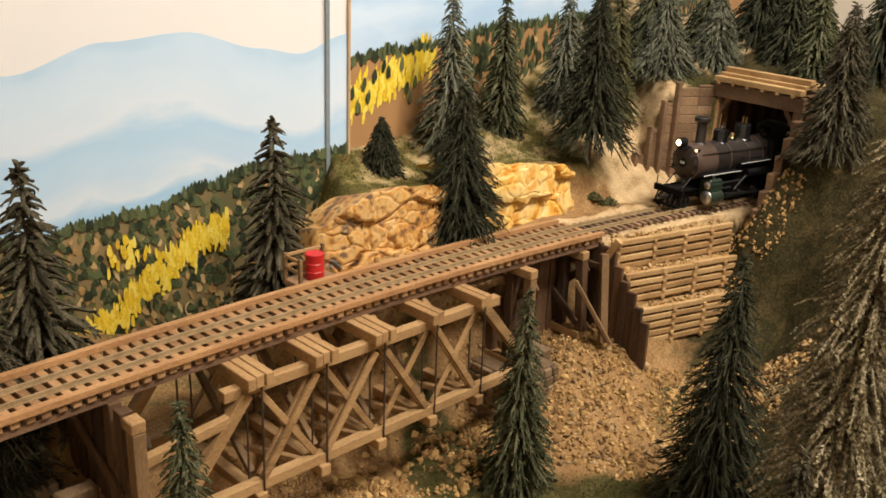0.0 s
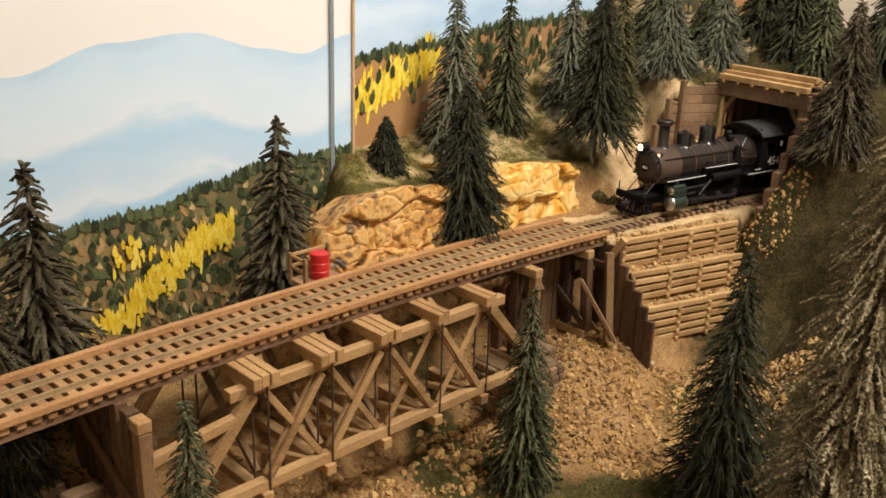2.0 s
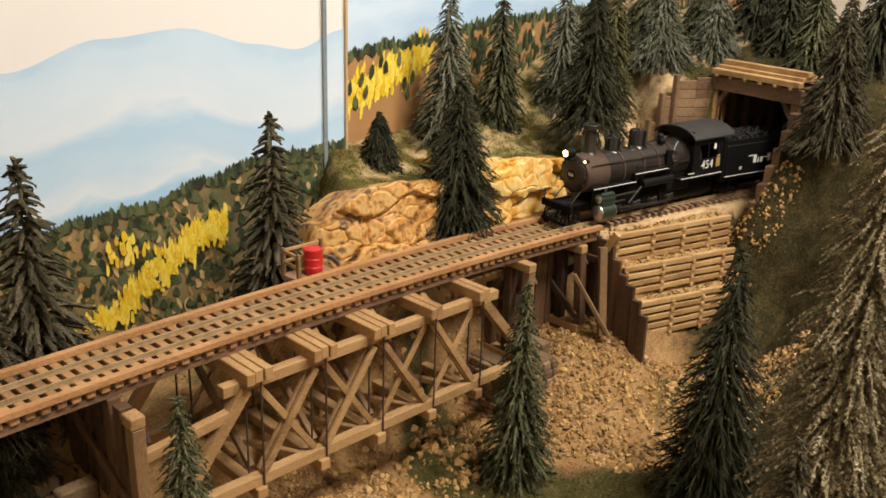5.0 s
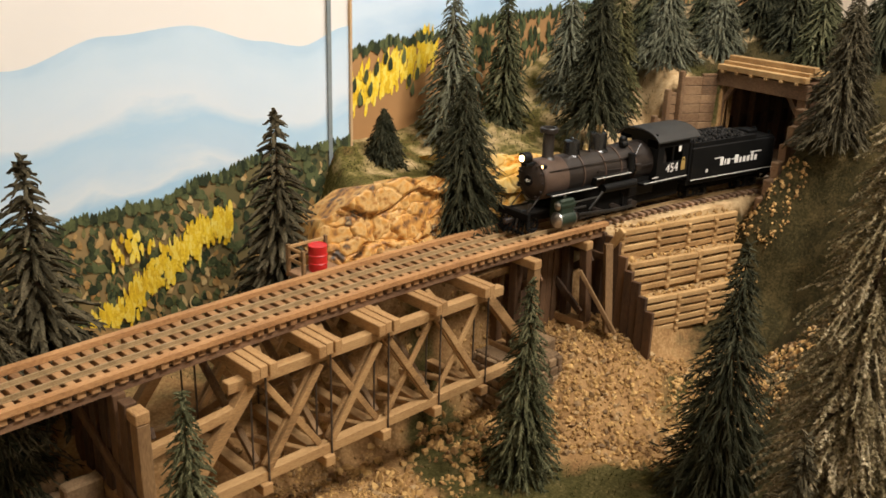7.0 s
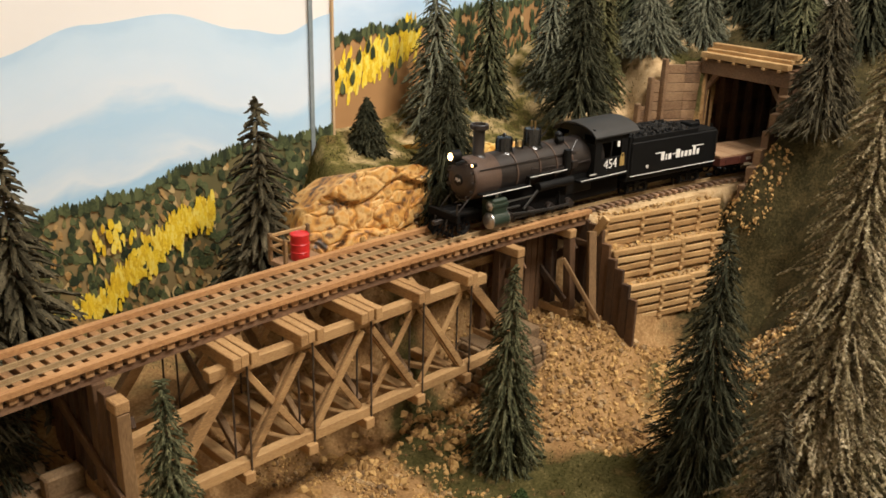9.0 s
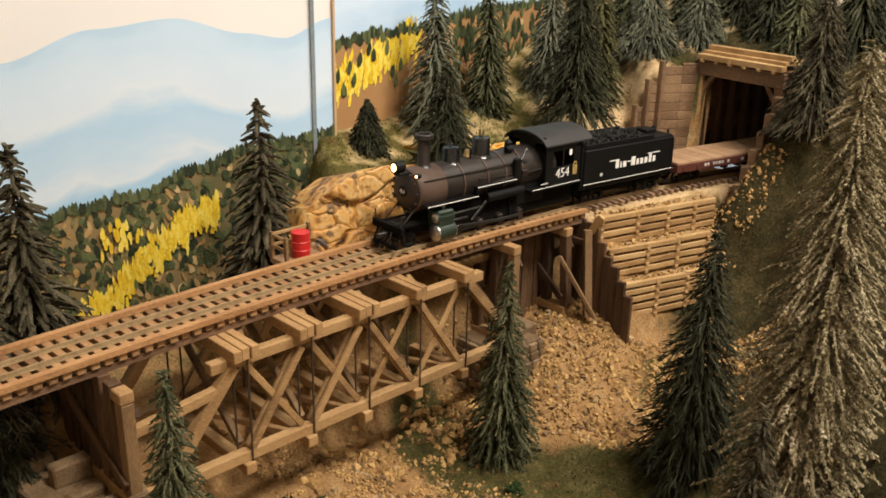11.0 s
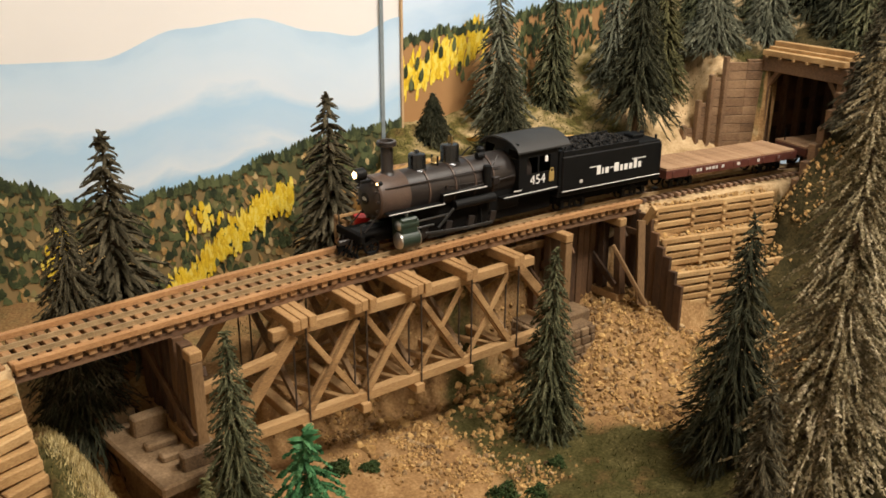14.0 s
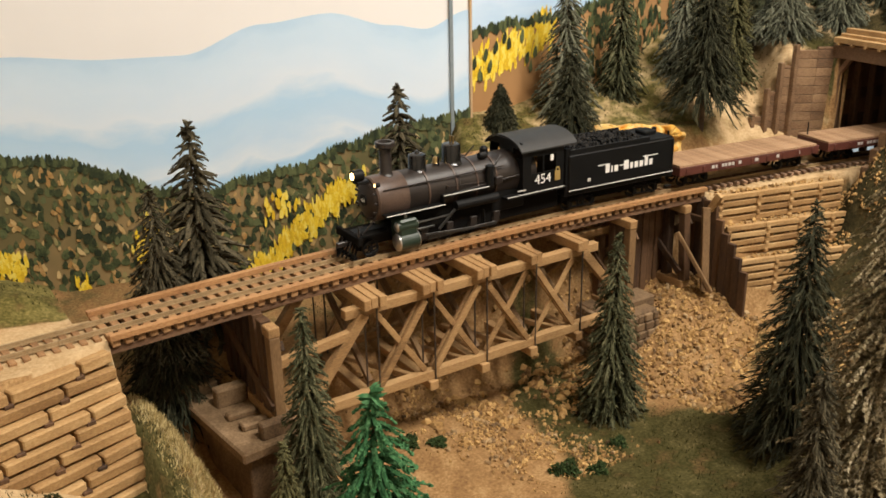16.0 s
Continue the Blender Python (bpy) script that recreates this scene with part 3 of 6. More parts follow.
def build_mural():
    rnd = random.Random(11)
    left = new("wall_mural", one_wall("backdrop_left", LP, LA, 440, 3))
    left.data.materials.append(MURAL_SKY)
    tagged(left, "painted backdrop panel of pale mountains above an autumn forest", "mural", kind="structure")
    us = list(np.arange(0, 437, 3))
    mt = painted_band("painted_mountain", .25, [(u, ridge_far(u), ridge_far(u) - 100) for u in us], BLUE_FAR, left, LA, LP)
    ly = mt.data.uv_layers.new(name="ridge")
    for lp in mt.data.loops:
        q = lp.vertex_index
        ly.data[lp.index].uv = (us[q // 2] / 100, 0 if q % 2 else 1)
    painted_band("painted_forest_floor", .5, [(u, ridge_tree(u), 20) for u in us], HILL_GREEN, left, LA, LP)
    greens, tans, yellows, olives = [], [], [], []
    for i in range(2050):
        u = rnd.uniform(-1, 400)
        top = ridge_tree(u)
        k = rnd.random() ** 1.1
        z = lerp(top - 1, 30, k)
        greens.append((u, z, rnd.uniform(1.1, 2.1), rnd.uniform(1.7, 3.3), rnd.uniform(-.15, .15)))
    for i in range(230):
        u = 1.8 * i + rnd.uniform(-.5, .5)
        greens.append((u, ridge_tree(u) + rnd.uniform(-.8, 1.4), rnd.uniform(1.0, 1.7), rnd.uniform(2.4, 3.9), rnd.uniform(-.1, .1)))
    for i in range(900):
        u = rnd.uniform(0, 400)
        z = lerp(ridge_tree(u) - 6, 30, rnd.random())
        tans.append((u, z, rnd.uniform(.7, 1.6), rnd.uniform(1.2, 3.4), rnd.uniform(-.5, .5)))
        if i % 2:
            olives.append((u + rnd.uniform(-9, 9), z + rnd.uniform(-6, 3), rnd.uniform(.8, 1.8), rnd.uniform(1.4, 3), rnd.uniform(-.3, .3)))
    for i in range(1900):
        u = rnd.uniform(64, 148)
        m, hh = yellow_band(u)
        yellows.append((u, m + rnd.gauss(0, hh * .46) + 1.6 * math.sin(u * .9), rnd.uniform(.5, 1.05), rnd.uniform(1.4, 3.6), rnd.uniform(-.1, .1)))
    for cu, cz, n in ((112, 100, 14), (120, 97, 10), (104, 92, 8), (185, 90, 30), (190, 80, 30), (255, 76, 40), (262, 80, 40), (225, 60, 20)):
        for i in range(n):
            yellows.append((cu + rnd.gauss(0, 2.2), cz + rnd.gauss(0, 4), rnd.uniform(.6, 1.4), rnd.uniform(1.8, 3.6), 0))
    greens2 = [(u, yellow_band(u)[0] + dz, 1.3, 2.8, 0) for u, dz in ((118, 2), (96, 3), (100, -2), (88, 6), (126, -3), (108, -5))]
    strokes("painted_earth", STROKE_TAN, left, LA, LP, .95, tans[:760], "tan brush strokes between painted trees")
    strokes("painted_undergrowth", STROKE_OLIVE, left, LA, LP, .8, olives, "olive brush strokes between painted trees")
    strokes("painted_forest", STROKE_GREEN, left, LA, LP, .7, greens, "dark green brush-stroke trees")
    strokes("painted_aspen", STROKE_YELLOW, left, LA, LP, 1.8, yellows, "yellow brush-stroke aspens")
    strokes("painted_tree", STROKE_GREEN, left, LA, LP, 2.3, greens2, "single dark trees among the yellow")
    # edge of the panel and the dark upright seam in it
    ex, ey = LP
    part("panel_edge", one(box, ex - .2, ex + 1.3, ey - 1.6, ey + 4, 60, 420, .2), MURAL_EDGE, left)
    sx, sy = ex + LA[0] * 11, ey + LA[1] * 11
    part("seam_strip", one(box, -1.1, 1.1, -.9, .4, 60, 420, .2, Matrix.Translation((sx, sy - 1.2, 0)) @ Matrix.Rotation(math.atan2(LA[1], LA[0]), 4, "Z")), SEAM, left)

    right = new("wall_mural", one_wall("backdrop_right", RP, RA, 725, 3))
    right.data.materials.append(BLUE_SKY)
    tagged(right, "painted backdrop panel of brown hillside below a blue sky", "mural", kind="structure")
    pts = [(u, ridge_right(u)) for u in np.arange(0, 726, 5)]
    painted_band("painted_hill", .25, [(u, z, 40) for u, z in pts], HILL_BROWN, right, RA, RP)
    greens, tans, yellows = [], [], []
    for i in range(450):
        u = 1.6 * i + rnd.uniform(-.5, .5)
        greens.append((u, ridge_right(u) + rnd.uniform(-2.6, 1.6), rnd.uniform(1, 1.7), rnd.uniform(2.2, 3.8), 0))
    for i in range(1000):
        u = rnd.uniform(80, 500)
        greens.append((u, lerp(ridge_right(u) - 3, 150, rnd.random()), rnd.uniform(1.2, 2.3), rnd.uniform(2.5, 5), rnd.uniform(-.1, .1)))
    for i in range(130):
        u = rnd.uniform(85, 500)
        tans.append((u, lerp(ridge_right(u) - 8, 150, rnd.random()), rnd.uniform(.8, 2), rnd.uniform(2, 4), rnd.uniform(-.4, .4)))
    for i in range(420):
        u = rnd.uniform(1, 76)
        yellows.append((u, lerp(166, 184, smooth(0, 70, u)) + rnd.gauss(0, 5.0), rnd.uniform(.6, 1.4), rnd.uniform(2.0, 4.6), .15))
    for u, z in ((6, 171), (15, 175), (23, 178), (34, 179), (10, 163), (18, 168), (45, 182), (50, 168), (53, 163), (57, 172), (30, 182)):
        for k in range(2):
            greens.append((u + rnd.uniform(-.5, .5), z + rnd.uniform(-1, 1), 1.7, 3.6, .1))
    strokes("painted_aspen", STROKE_YELLOW, right, RA, RP, .5, yellows, "yellow brush-stroke aspens")
    strokes("painted_forest", STROKE_GREEN, right, RA, RP, .75, greens, "dark green brush-stroke trees")
    strokes("painted_earth", STROKE_TAN, right, RA, RP, 1.3, tans, "tan brush strokes between painted trees")


def one_wall(name, p0, along, length, thick):
    ax, ay = along
    nx, ny = (-ay, ax) if (-ay) * (-165 - p0[0]) + ax * (-250 - p0[1]) > 0 else (ay, -ax)
    vs = []
    for d in (0, -thick):
        for u, z in ((0, 0), (length, 0), (length, 420), (0, 420)):
            vs.append((p0[0] + ax * u + nx * d, p0[1] + ay * u + ny * d, z))
    return mesh(name, vs, [(0, 1, 2, 3), (7, 6, 5, 4), (0, 4, 5, 1), (1, 5, 6, 2), (2, 6, 7, 3), (3, 7, 4, 0)])


build_mural()


# ---------------------------------------------------------------- the bridge
def rail_path(name, off, x0, x1, z0, z1, w, mat, parent, step=6):
    """A bar that follows the track at a sideways offset."""
    vs, fs = [], []
    xs = np.arange(x0, x1 + .01, step)
    for x in xs:
        a = yaw(x)
        px, py = x - math.sin(a) * off, yc(x) + math.cos(a) * off
        s, c = math.sin(a) * w / 2, math.cos(a) * w / 2
        vs += [(px + s, py - c, z0), (px - s, py + c, z0), (px - s, py + c, z1), (px + s, py - c, z1)]
    for i in range(len(xs) - 1):
        o = 4 * i
        for k in range(4):
            fs.append((o + k, o + (k + 1) % 4, o + 4 + (k + 1) % 4, o + 4 + k))
    fs += [(3, 2, 1, 0), tuple(len(vs) - 4 + k for k in range(4))]
    return part(name, mesh(name, vs, fs), mat, parent)


PANEL = 29.4
CAPX = [-5.5 + PANEL * i for i in range(5)]
FRONT, REAR = 0, 62          # ends of the cross caps
DECK_END_L, DECK_END_R = -113, 211


def truss(bridge, y, face):
    """One timber side truss in the plane y; face is +1 or -1 for its outer side."""
    back = y - 1.6 * face
    part("top_chord", one(beam, (-18, back, 93.2), (CAPX[4] + 14, back, 93.2), 4.4, 4.4), TIMBER, bridge)
    part("bottom_chord", one(beam, (-46, y, 52.6), (150, y, 52.6), 4.4, 4.4), TIMBER, bridge)
    part("end_post", one(beam, (-9, y, 92), (-39, y, 54.4), 4.2, 4.8), TIMBER, bridge)
    part("end_post", one(beam, (CAPX[4] + 4, y, 92), (149, y, 54.4), 4.2, 4.4), TIMBER, bridge)
    for i in range(4):
        a, b = CAPX[i], CAPX[i + 1]
        lo, hi = (55, 90.8) if i < 2 else (90.8, 55)
        # the main diagonals lean towards the middle of the span, the counters cross behind them
        for off in (-1.5, 1.5):
            part("diagonal", one(beam, (a + 2.3, y + off, lo), (b - 2.3, y + off, hi), 1.7, 2.9), TIMBER, bridge)
        part("counter_brace", one(beam, (a + 2.3, y, hi), (b - 2.3, y, lo), 1.2, 2.7), TIMBER, bridge)
    for x in CAPX:
        for off in (-2.6, 2.6):
            sx = x + (1.7 if off < 0 else -1.7)
            part("tie_rod", one(rod, (sx, y + off, 46), (sx, y + off, 95), .42, seg=6), ROD, bridge)


def build_bridge():
    br = thing("trestle_bridge", label="brown stained timber truss bridge over the ravine", category="bridge")
    truss(br, 4.6, -1)
    truss(br, 57.4, 1)
    for i, x in enumerate(CAPX):
        n = 3 if i < 3 else 2
        w = 3.45
        for k in range(n):
            xx = x + (k - (n - 1) / 2) * (w + .35)
            part("cross_cap", one(box, xx - w / 2, xx + w / 2, FRONT - .8 + .7 * (k % 2), REAR, 95.1, 100 + .15 * k, .3), TIMBER_ALONG_Y, br)
        part("floor_beam", one(box, x - 2.3, x + 2.3, .4, 62, 45.8, 50.3, .3), TIMBER_ALONG_Y, br)
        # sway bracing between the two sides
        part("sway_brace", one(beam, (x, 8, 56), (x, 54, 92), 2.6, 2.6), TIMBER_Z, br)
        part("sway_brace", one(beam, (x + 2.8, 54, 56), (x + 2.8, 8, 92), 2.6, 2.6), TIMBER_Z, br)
        if i < 4:
            part("lateral_brace", one(beam, (x + 4, 8, 97), (x + PANEL - 4, 54, 97), 2.4, 2.6), TIMBER, br)
            part("lateral_brace", one(beam, (x + 4, 54, 50), (x + PANEL - 4, 8, 50), 2.6, 2.6), TIMBER, br)
    part("strut", one(beam, (-13, 4.6, 84.5), (-50, 4.6, 80), 3.6, 4), TIMBER, br)
    part("strut", one(beam, (-13, 57.4, 84.5), (-50, 57.4, 80), 3.6, 4), TIMBER, br)
    for z in (90, 97):
        part("strut", one(beam, (CAPX[4] + 8, 28, z), (156, 28, z), 3.4, 4), TIMBER, br)
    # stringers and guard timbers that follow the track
    # stringers coloured dark so the gaps between ties look shaded
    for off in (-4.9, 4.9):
        rail_path("stringer", off, DECK_END_L, DECK_END_R, 100.2, 102.9, 2.4, SHADE_STRINGER, br)
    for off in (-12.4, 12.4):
        rail_path("stringer", off, DECK_END_L, DECK_END_R, 100.1, 102.7, 1.8, SHADE_STRINGER, br)
    for off in (-13.9, 13.9):
        rail_path("guard_timber", off, DECK_END_L, DECK_END_R if off < 0 else 206, 106.0, 108.1, 2.9, DECK, br)
    return br


TIMBER_ALONG_Y = material("weathered_cross_timber", spread((.18, .095, .034), (.34, .195, .078), (.46, .285, .125)), .5, 9, .8, .35, stretch=(1, .25, 1), random_=.18)
# red-brown timber with under-deck shade put into its tone
SHADE_STRINGER = material("red_brown_stringer_timber_in_shade_tone", spread((.05, .024, .012), (.11, .056, .028), (.18, .1, .052)), .5, 8, .85, .3, stretch=(.3, 1, 1), random_=.2)
bridge = build_bridge()


def tie_mesh(w, l, h):
    bm = bmesh.new()
    box(bm, -w / 2, w / 2, -l / 2, l / 2, -h, 0, .2)
    bmesh.ops.scale(bm, vec=(K, K, K), verts=bm.verts)
    me = bpy.data.meshes.new("tie")
    bm.to_mesh(me)
    bm.free()
    return me


def build_track():
    track = thing("railway_track", label="narrow gauge track with weathered rails on wooden ties", category="track")
    for off in (-4.7, 4.7):
        rail_path("rail", off, -290, 455, RAIL - 1.7, RAIL, .75, RUSTY, track)
        rail_path("rail_foot", off, -290, 455, RAIL - 1.85, RAIL - 1.45, 1.7, RUSTY, track)
    deck_tie, ground_tie, pale_tie = tie_mesh(3.05, 28.6, 2.7), tie_mesh(2.4, 20, 1.8), tie_mesh(2.6, 19, 1.8)
    pale_tie.materials.append(DECK_TIE)
    deck_tie.materials.append(DECK_TIE)
    ground_tie.materials.append(TIE)
    rnd = random.Random(3)
    x = -286.0
    while x < 452:
        on = DECK_END_L + 1 < x < DECK_END_R - 1
        ob = new("tie", deck_tie if on else ground_tie if x > 0 else pale_tie)
        ob.parent = track
        ob.matrix_basis = pose((x + rnd.uniform(-.2, .2)) * K, (yc(x) + rnd.uniform(-.3, .3)) * K, (RAIL - 1.75) * K, 0, 0, math.degrees(yaw(x)) + rnd.uniform(-.8, .8))
        x += 5.0
    return track


DECK_TIE = material("brown_bridge_tie_wood", spread((.15, .075, .03), (.29, .155, .064), (.4, .23, .105)), .6, 6, .85, .3, stretch=(1, .3, 1), random_=.3)
build_track()


def bent(x, y0, y1, top, foot, posts, label, lean=0, brace=True, wood=None, first=None, thick=4.6, short=False):
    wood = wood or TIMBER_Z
    t = thing("trestle_bent", label=label, category="trestle bent", group="timber bents under the bridge")
    part("bent_cap", one(box, x - 2.6, x + 2.6, y0 - 2.6, y0 + 4 if short else y1 + 2.6, top - 4.4, top, .4), TIMBER_ALONG_Y, t)
    for i in range(posts):
        y = y0 + (y1 - y0) * i / (posts - 1)
        d = lean * (2 * i / (posts - 1) - 1)
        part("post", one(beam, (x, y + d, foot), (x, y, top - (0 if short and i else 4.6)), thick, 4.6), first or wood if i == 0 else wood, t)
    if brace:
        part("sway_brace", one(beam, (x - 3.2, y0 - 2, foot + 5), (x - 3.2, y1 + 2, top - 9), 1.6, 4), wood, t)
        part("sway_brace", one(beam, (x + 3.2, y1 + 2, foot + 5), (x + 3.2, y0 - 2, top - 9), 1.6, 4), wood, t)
    part("sill", one(box, x - 3, x + 3, y0 - 4, y1 + 4, foot - 4.5, foot, .4), TIMBER_ALONG_Y, t)
    return t


# inner posts take the shade-darkened wood, lit front posts the lighter one
bent(-53, 0, 58, 100, 59, 8, "brown timber bent on the stone footing beside the ravine", wood=SHADE_BOARD, first=TIMBER_Z, thick=5.2, short=True)
bent(154, 10, 56, 100, 50, 5, "brown timber bent at the far end of the truss", wood=SHADE_BOARD, first=TIMBER_Z)
bent(197, 12, 46, 99.5, 56, 4, "shade-toned timber bent with splayed posts before the plank bulkhead", lean=3, wood=SHADE_BOARD)


def build_barrel():
    t = thing("platform", label="small timber refuge platform with a railing beside the track", category="platform")
    part("deck_boards", one(box, 46, 67, 47, 60, 104.2, 106.4, .2), PLANKDECK, t)
    part("bracket", one(beam, (50, 34, 103), (50, 60, 103), 2.2, 2.2), TIMBER, t)
    part("bracket", one(beam, (63, 34, 103), (63, 60, 103), 2.2, 2.2), TIMBER, t)
    for x, y in ((46.5, 48), (46.5, 59.2), (66.5, 59.2)):
        part("rail_post", one(box, x - .8, x + .8, y - .8, y + .8, 104, 118.5, .15), TIMBER_Z, t)
    for z in (112, 117):
        part("handrail", one(beam, (46.5, 47, z), (46.5, 60, z), .9, 1.6), TIMBER, t)
        part("handrail", one(beam, (46, 59.6, z), (67, 59.6, z), .9, 1.6), TIMBER, t)
    b = thing("oil_drum", 57, 52, 106.4, 0, "bright red steel drum standing on the platform", "drum")
    rows = [(0, 3.9), (.4, 4.1), (3.3, 4.1), (3.6, 4.35), (3.9, 4.1), (7, 4.1), (7.3, 4.35), (7.6, 4.1), (11, 4.1), (11.5, 4.25), (11.7, 4.0), (11.4, 3.8)]
    part("body", one(lathe, rows, Matrix.Identity(4), 20), RED, b, smooth=True)


build_barrel()


# ---------------------------------------------------------------- trees
def crown_mesh(name, height, radius, tiers, per, seed, droop=.6, rise=.1, thick=.9, base=.06, power=.9, twigs=5, twig=.25, splay=.8, jag=.2, top=.07, stub=.58, ragged=.74):
    """Tiers of drooping fibre boughs: each a curved tapered strand with short side twigs."""
    rnd = random.Random(seed)
    vs, fs = [], []

    def cone(p, d, ln, w):
        d = d.normalized()
        s = d.cross(Vector((rnd.uniform(-1, 1), rnd.uniform(-1, 1), rnd.uniform(-1, 1)))).normalized()
        q = d.cross(s)
        o = len(vs)
        for k in range(3):
            vs.append(tuple(p + (s * math.cos(2.094 * k) + q * math.sin(2.094 * k)) * w))
        for k in range(3):
            vs.append(tuple(p + d * ln * .6 + (s * math.cos(2.094 * k) + q * math.sin(2.094 * k)) * w * .9 - Vector((0, 0, .04 * ln))))
        vs.append(tuple(p + d * ln - Vector((0, 0, .12 * ln))))
        for k in range(3):
            fs.append((o + k, o + (k + 1) % 3, o + 3 + (k + 1) % 3, o + 3 + k))
            fs.append((o + 3 + k, o + 3 + (k + 1) % 3, o + 6))

    def bough(z, a, rr, w, dr, tier):
        out = Vector((math.cos(a), math.sin(a), 0))
        side = Vector((-out.y, out.x, 0))
        sway = rnd.uniform(-.18, .18)
        pts = []
        for u in (.04, .3, .55, .8, 1.0):
            pts.append(out * rr * u + side * rr * sway * u * u + Vector((0, 0, z + rr * (rise * u - dr * u * u))) + Vector((rnd.gauss(0, 1), rnd.gauss(0, 1), rnd.gauss(0, 1))) * w * .15)
        o = len(vs)
        for p, k in zip(pts, (.6, .95, 1.05, .85, .3)):
            for c, e in ((1, 0), (0, .8), (-1, 0), (0, -.8)):
                vs.append(tuple(p + side * c * w * k + Vector((0, 0, e * w * k))))
        for j in range(4):
            for k in range(4):
                fs.append((o + 4 * j + k, o + 4 * j + (k + 1) % 4, o + 4 * j + 4 + (k + 1) % 4, o + 4 * j + 4 + k))
        fs.append((o + 16, o + 17, o + 18, o + 19))
        for _ in range(twigs):
            u = rnd.uniform(.22, 1) * 3.99
            j = int(u)
            p = pts[j].lerp(pts[j + 1], u - j)
            d = out * rnd.uniform(.35, 1) + side * rnd.uniform(-splay, splay) + Vector((0, 0, rnd.uniform(-.7, .3) - dr * .5))
            cone(p, d, twig * radius * rnd.uniform(.6, 1.15) * (.35 + .65 * (1 - tier)), w * stub * rnd.uniform(.7, 1.3))

    for i in range(tiers):
        f = (i + rnd.uniform(-.2, .2)) / tiers
        z = height * (base + (.975 - base) * f)
        rad = radius * max(top, .92 * (1 - f) ** power + .3 * math.sqrt(max(0, 1 - f))) * rnd.uniform(1 - jag, 1 + jag * .5)
        n = max(7, int(per * (.4 + .6 * (1 - f))))
        a0 = rnd.uniform(0, 6.28)
        for k in range(n):
            a = a0 + 6.283 * (k + rnd.uniform(-.4, .4)) / n
            w = thick * rnd.uniform(.7, 1.2) * (.55 + .45 * (1 - f))
            bough(z + rnd.uniform(-.4, .4) * height / tiers, a, rad * rnd.uniform(ragged, 1.12) + 1.2, w, droop * rnd.uniform(.7, 1.3), f)
            if k % 2:
                bough(z + rnd.uniform(-.5, .5) * height / tiers, a + .2, rad * rnd.uniform(.35, .6) + .4, w, droop * rnd.uniform(.5, 1), f)
    for k in range(26):
        a = rnd.uniform(0, 6.28)
        cone(Vector((0, 0, height * rnd.uniform(.9, .985))), Vector((math.cos(a), math.sin(a), rnd.uniform(-.3, .8))), radius * rnd.uniform(.1, .18) + .8, thick * .7)
    return mesh(name, vs, fs)


def tree(x, y, z, radius, mat, label, seed, group="model conifers on the layout", name="conifer_tree", **k):
    top, z = z, lay(x, y) - .5
    height = top - z
    t = thing(name, x, y, z, 0, label, "tree", group)
    part("trunk", one(rod, (0, 0, -4), (0, 0, height * .93), max(.8, height * .017), .25, 8), BARK, t)
    part("crown", crown_mesh("crown", height, radius, seed=seed, **k), mat, t)
    return t


TIERED = dict(tiers=18, per=18, droop=.46, rise=.12, thick=1.5, base=.07, power=.66, twigs=7, twig=.17, splay=.9, jag=.16, top=.24, stub=.5)
STRANDS = dict(tiers=24, per=28, droop=.62, rise=.1, thick=.62, base=.06, power=.86, twigs=9, twig=.34, splay=.5, jag=.18, top=.12)
FLUFFY = dict(tiers=29, per=26, droop=.6, rise=.08, thick=.7, base=.03, power=.8, twigs=9, twig=.22, splay=.9, jag=.14, top=.1)
DISTANT = {**FLUFFY, "per": 18, "twigs": 6, "thick": .85}
LICHEN = dict(tiers=46, per=32, droop=.66, rise=.22, thick=.42, base=.02, power=.55, twigs=30, twig=.075, splay=1.9, jag=.26, top=.14, stub=1.5, ragged=.6)


